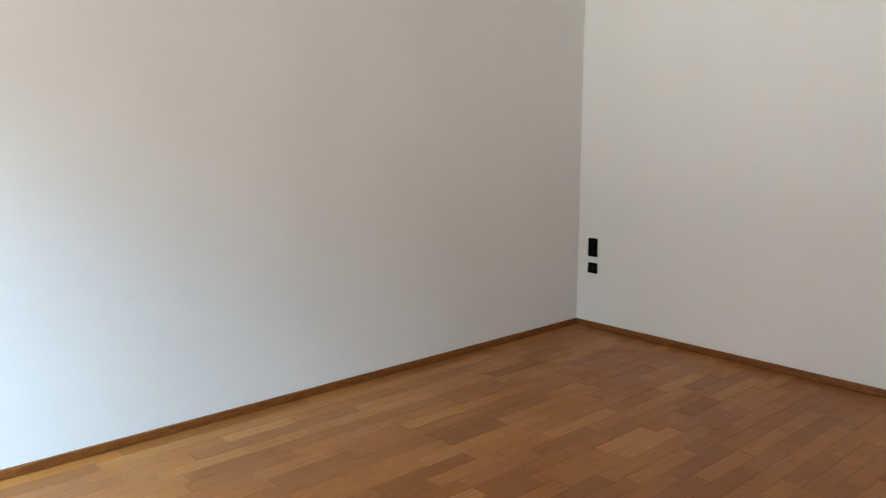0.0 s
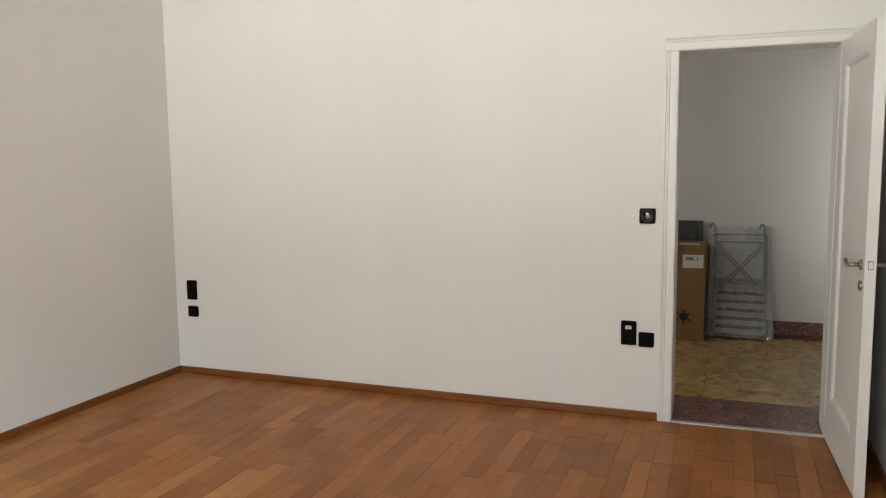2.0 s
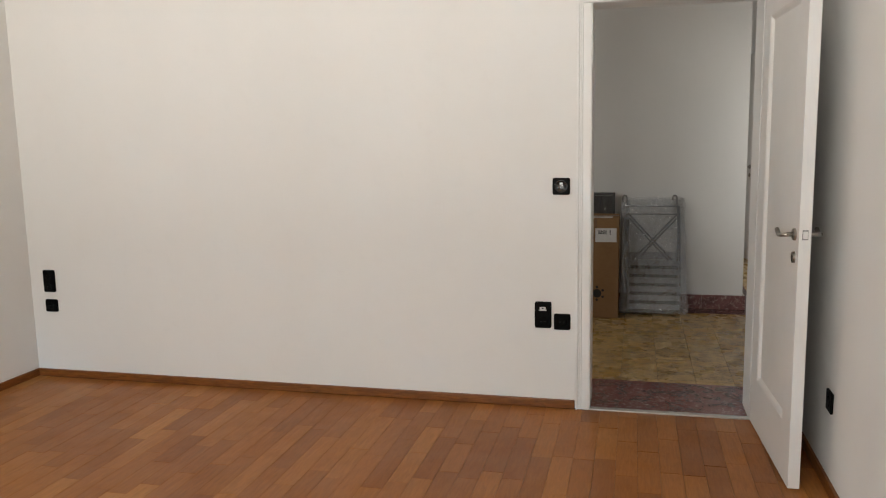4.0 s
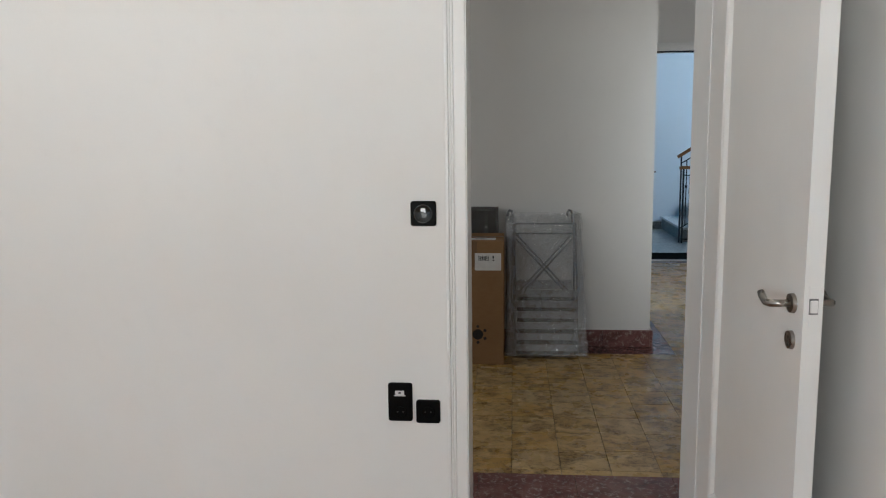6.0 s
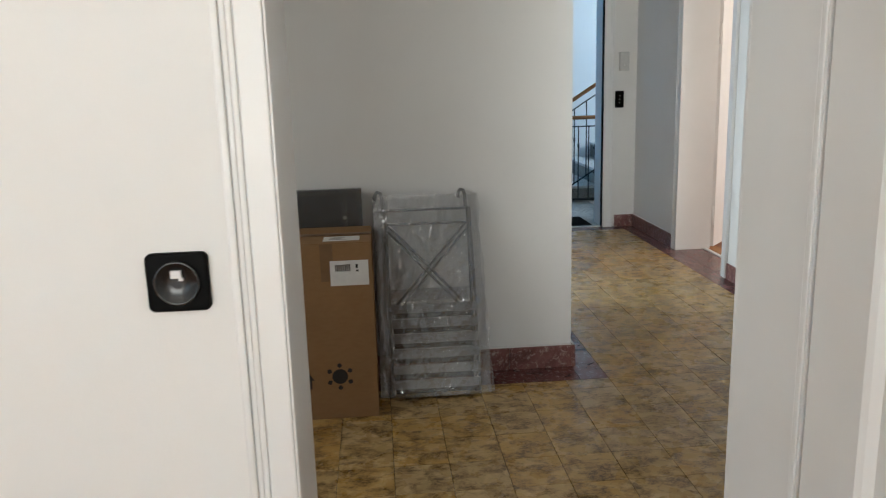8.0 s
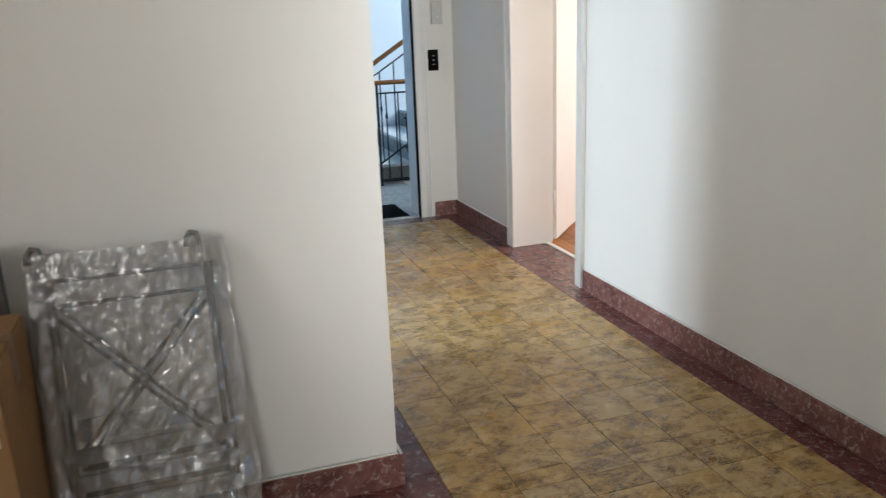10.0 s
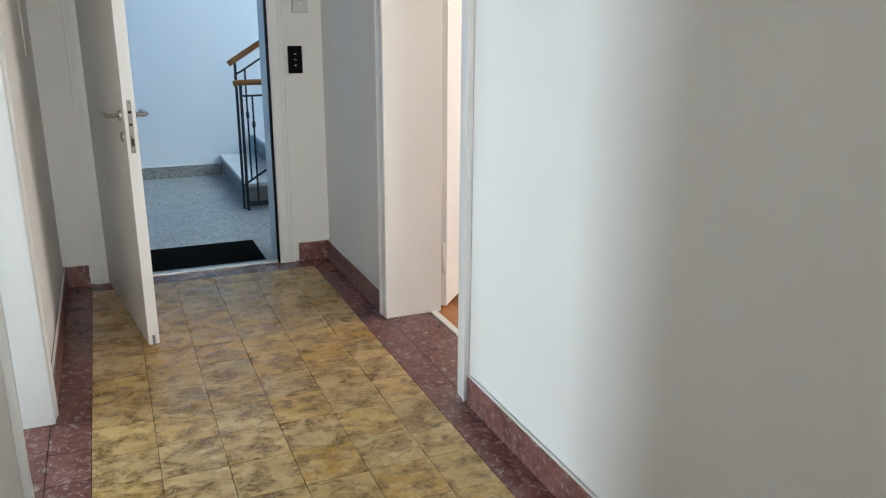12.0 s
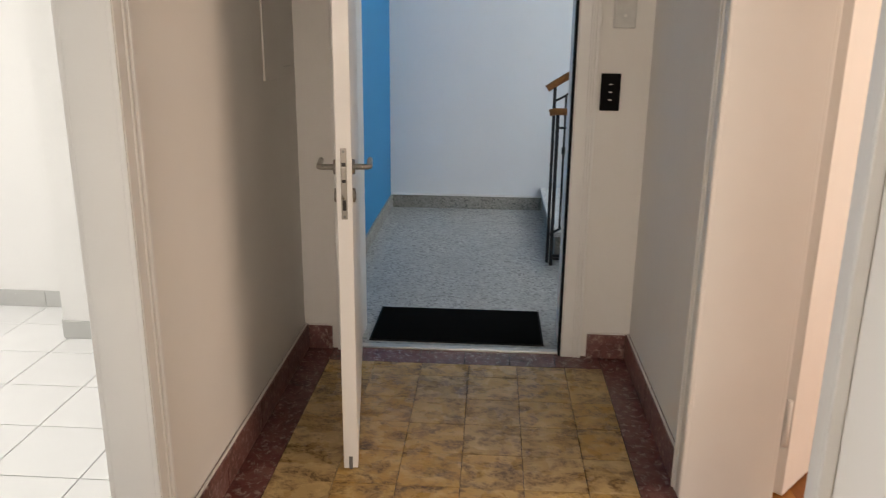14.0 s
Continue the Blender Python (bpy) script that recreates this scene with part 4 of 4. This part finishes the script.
for y, w in ((-0.052, 1), (-0.418, -1)):
    hpart("leg", tube(bmesh.new(), [lean(y, 0.012), lean(y, 0.45), lean(y, 0.80)], 0.0075, 10), M_GREY_MET)
    hpart("leg", tube(bmesh.new(), [lean(y + 0.018 * w, 0.012, 0.02), lean(y + 0.018 * w, 0.40, 0.02), lean(y + 0.012 * w, 0.80, 0.02)], 0.006, 10), M_GREY_MET)
for y0, y1, off in ((-0.06, -0.40, 0.006), (-0.41, -0.07, 0.016)):
    for shift in (0.0, 0.030):
        hpart("cross_bar", tube(bmesh.new(), [lean(y0, 0.735 - shift, off), lean(y1, 0.375 - shift, off)], 0.006, 8), M_GREY_MET)
for z in (0.795, 0.735):
    hpart("rung", tube(bmesh.new(), [lean(-0.05, z), lean(-0.42, z)], 0.006, 8), M_GREY_MET)
for y in (-0.028, -0.398):
    hpart("hook", tube(bmesh.new(), [lean(y - 0.012, 0.80), lean(y - 0.012, 0.85), lean(y - 0.006, 0.872), lean(y + 0.008, 0.876), lean(y + 0.018, 0.862), lean(y + 0.02, 0.84)], 0.008, 10), M_GREY_MET, "bent grey tube end")


def bag_sheet(off, seed, left=0.004, right=-0.462, flare=0.03, n=70, mrows=120, top=0.858):
    """One crumpled side of the plastic bag, from the edge by the box to the other."""
    bm = bmesh.new()
    grid = []
    for j in range(mrows + 1):
        row = []
        v = j / mrows
        z = 0.004 + (top - 0.004) * v
        y_r = right - flare * (1 - v) - 0.008 * math.sin(v * 11 + seed) - 0.006 * noise.noise(Vector((z * 22, seed, 5)))
        y_l = left - 0.006 * abs(noise.noise(Vector((z * 14, seed, 9))))
        for i in range(n + 1):
            u = i / n
            y = y_l + (y_r - y_l) * u
            edge = min(u, 1 - u) * 2
            p = Vector((y * 6, z * 4, seed * 3.1))
            q = Vector((y * 16 + z * 9, z * 7 - y * 5, seed))
            ridge = (1 - abs(noise.noise(q)) * 2.4) ** 3
            d = 0.010 * noise.noise(p) + 0.010 * max(0.0, ridge) + 0.006 * max(0.0, 1 - abs(noise.noise(q * 2.3)) * 3) ** 2
            o = off * min(1, edge * 2.2) + (-d if off < 0 else d) * min(1, edge * 5)
            zz = z + 0.016 * noise.noise(Vector((y * 11, seed, 2))) * max(0.0, (v - 0.85) / 0.15)
            row.append(bm.verts.new(lean(y, max(0.003, zz), o)))
        grid.append(row)
    for a, b in zip(grid, grid[1:]):
        for i in range(n):
            f = bm.faces.new((a[i], a[i + 1], b[i + 1], b[i]))
            f.smooth = True
    return bm


hpart("plastic_wrap", bag_sheet(-0.036, 1.0), M_FILM, "clear crumpled plastic film")
hpart("plastic_wrap", bag_sheet(0.030, 4.0), M_FILM, "clear crumpled plastic film")
hpart("wrap_fold", bag_sheet(-0.007, 7.0, 0.002, -0.052, 0.0, 14, 110, 0.80), M_FILM_FOLDED, "film folded over in several layers")
hpart("wrap_fold", bag_sheet(0.004, 9.0, 0.003, -0.060, 0.0, 14, 110, 0.83), M_FILM_FOLDED, "film folded over in several layers")

# ---- floor pieces, last ----
def piece_mesh(name, sx, sy, h, chamfer, material):
    """A slab with its top at z 0, origin in its middle, and a small chamfer on the top edge."""
    hx, hy, c = sx / 2, sy / 2, chamfer
    v = [(-hx, -hy, -h), (hx, -hy, -h), (hx, hy, -h), (-hx, hy, -h), (-hx, -hy, -c), (hx, -hy, -c), (hx, hy, -c), (-hx, hy, -c), (-hx + c, -hy + c, 0), (hx - c, -hy + c, 0), (hx - c, hy - c, 0), (-hx + c, hy - c, 0)]
    f = [(8, 9, 10, 11)] + [(a + o, (a + 1) % 4 + o, (a + 1) % 4 + o + 4, a + o + 4) for o in (0, 4) for a in range(4)]
    me = bpy.data.meshes.new(name)
    me.from_pydata(v, [], f)
    me.materials.append(material)
    return me, v, f


class Joined:
    def __init__(self):
        self.v, self.f = [], []

    def add(self, v, f, x, y, z):
        n = len(self.v)
        self.v += [(a + x, b + y, c + z) for a, b, c in v]
        self.f += [tuple(i + n for i in q) for q in f]

    def make(self, name, material, parent):
        me = bpy.data.meshes.new(name)
        me.from_pydata(self.v, [], self.f)
        me.materials.append(material)
        ob = new(name, me)
        ob.parent = parent
        ob["kind"] = "stuff"


MESHES = {}


def slab(name, x0, x1, y0, y1, z, h, chamfer, material, rest_material, parent, joined, near):
    sx, sy = round(x1 - x0, 3), round(y1 - y0, 3)
    if sx < 0.012 or sy < 0.008:
        return
    key = (name, sx, sy, material.name)
    if key not in MESHES:
        MESHES[key] = piece_mesh(name, sx, sy, h, chamfer, material)
    me, v, f = MESHES[key]
    cx, cy = (x0 + x1) / 2, (y0 + y1) / 2
    if near:
        ob = new(name, me)
        ob.location, ob.parent = (cx, cy, z), parent
    else:
        joined.add(v, f, cx, cy, z)


def strip_floor(parent, x0, x1, y0, y1, near, width=0.088, seed=3):
    rnd = random.Random(seed)
    j, y = Joined(), y0
    made = 0
    while y < y1 - 0.005:
        yt = min(y + width, y1)
        x = x0 - rnd.uniform(0, 0.4)
        while x < x1:
            ln = rnd.choice((0.30, 0.36, 0.40, 0.44, 0.50))
            if x1 - x - ln < 0.06:
                ln = x1 - x
            a, b = max(x, x0), min(x + ln, x1)
            if b - a > 0.02:
                is_near = near(a, y) and made < 300
                made += is_near
                slab("plank", a + 0.0004, b - 0.0004, y + 0.0005, yt - 0.0005, rnd.uniform(-0.0006, 0.0006), 0.01, 0.0007, M_PARQ, M_PARQ_REST, parent, j, is_near)
            x += max(ln, 0.01)
        y += width
    j.make("planks", M_PARQ_REST, parent)


strip_floor(floor_room, -1.6, 4.984, -0.83, NY - 0.002, lambda x, y: x > 2.9 and y < 3.2)
strip_floor(floor_next, 7.2, 11.2, -5.4, HR - 0.25 + 0.008, lambda x, y: x > 8.9 and x < 10.2 and y > -3.2, seed=8)

# hall: square yellow tiles on a 0.2 m grid, red border
T, GX0, GY0 = 0.2, 8.946, -1.038
j = Joined()
made = 0
XW, XE, YS = 5.5, 10.665, -2.195


def yellow(x0, x1, y0, y1):
    global made
    i0, i1 = math.floor((x0 - GX0) / T), math.ceil((x1 - GX0) / T)
    k0, k1 = math.floor((y0 - GY0) / T), math.ceil((y1 - GY0) / T)
    for i in range(i0, i1):
        for k in range(k0, k1):
            a, b = max(x0, GX0 + i * T), min(x1, GX0 + (i + 1) * T)
            c, d = max(y0, GY0 + k * T), min(y1, GY0 + (k + 1) * T)
            is_near = made < 300 and a > 5.9 and c < 0.2
            made += is_near
            slab("tile", a + 0.0005, b - 0.0005, c + 0.0011, d - 0.0011, ((i * 7 + k * 13) % 5 - 2) * 0.0002, 0.01, 0.0008, M_YEL, M_YEL_REST, floor_hall, j, is_near)


yellow(7.254, XE, YS, GY0)
yellow(XW, 7.254, YS, 1.62)
j.make("tiles", M_YEL_REST, floor_hall)


def red(x0, x1, y0, y1, sx, sy):
    for a, b in run(x0, x1, sx):
        for c, d in run(y0, y1, sy):
            slab("border_tile", a, b, c, d, 0.0, 0.01, 0.0008, M_RED, M_RED, floor_hall, None, True)


red(5.24, HE - 0.0, HR, YS, 0.2, 0.2)
red(7.254, HE, GY0, HL, 0.2, 0.2)
red(7.254, PX, HL, 1.62, 0.2, 0.2)
red(XE, HE + 0.012, YS, GY0, 0.2, 0.2)
red(5.2, XW, YS, 1.62, 0.3, 0.4)
red(5.022, 5.2, -0.637, 0.103, 0.2, 0.37)
red(8.922, 9.738, -2.53, HR, 0.2, 0.21)
red(8.508, 9.24, HL, HL + 0.1, 0.2, 0.2)

# kitchen tiles
KT = 0.312
jk = Joined()
for i in range(-7, 6):
    for k in range(-2, 12):
        a, b = max(9.70 + i * KT, PX + 0.2), min(9.70 + (i + 1) * KT, 11.18)
        c, d = max(-0.44 + k * KT, HL + 0.102), min(-0.44 + (k + 1) * KT, 3.0)
        if b > a and d > c and not (a > HE and c < 0.15):
            slab("tile", a + 0.0018, b - 0.0018, c + 0.0018, d - 0.0018, 0.0, 0.008, 0.001, M_KTILE, M_KTILE, floor_kitchen, jk, a > 8.3 and c < 1.8)
jk.make("tiles", M_KTILE, floor_kitchen)
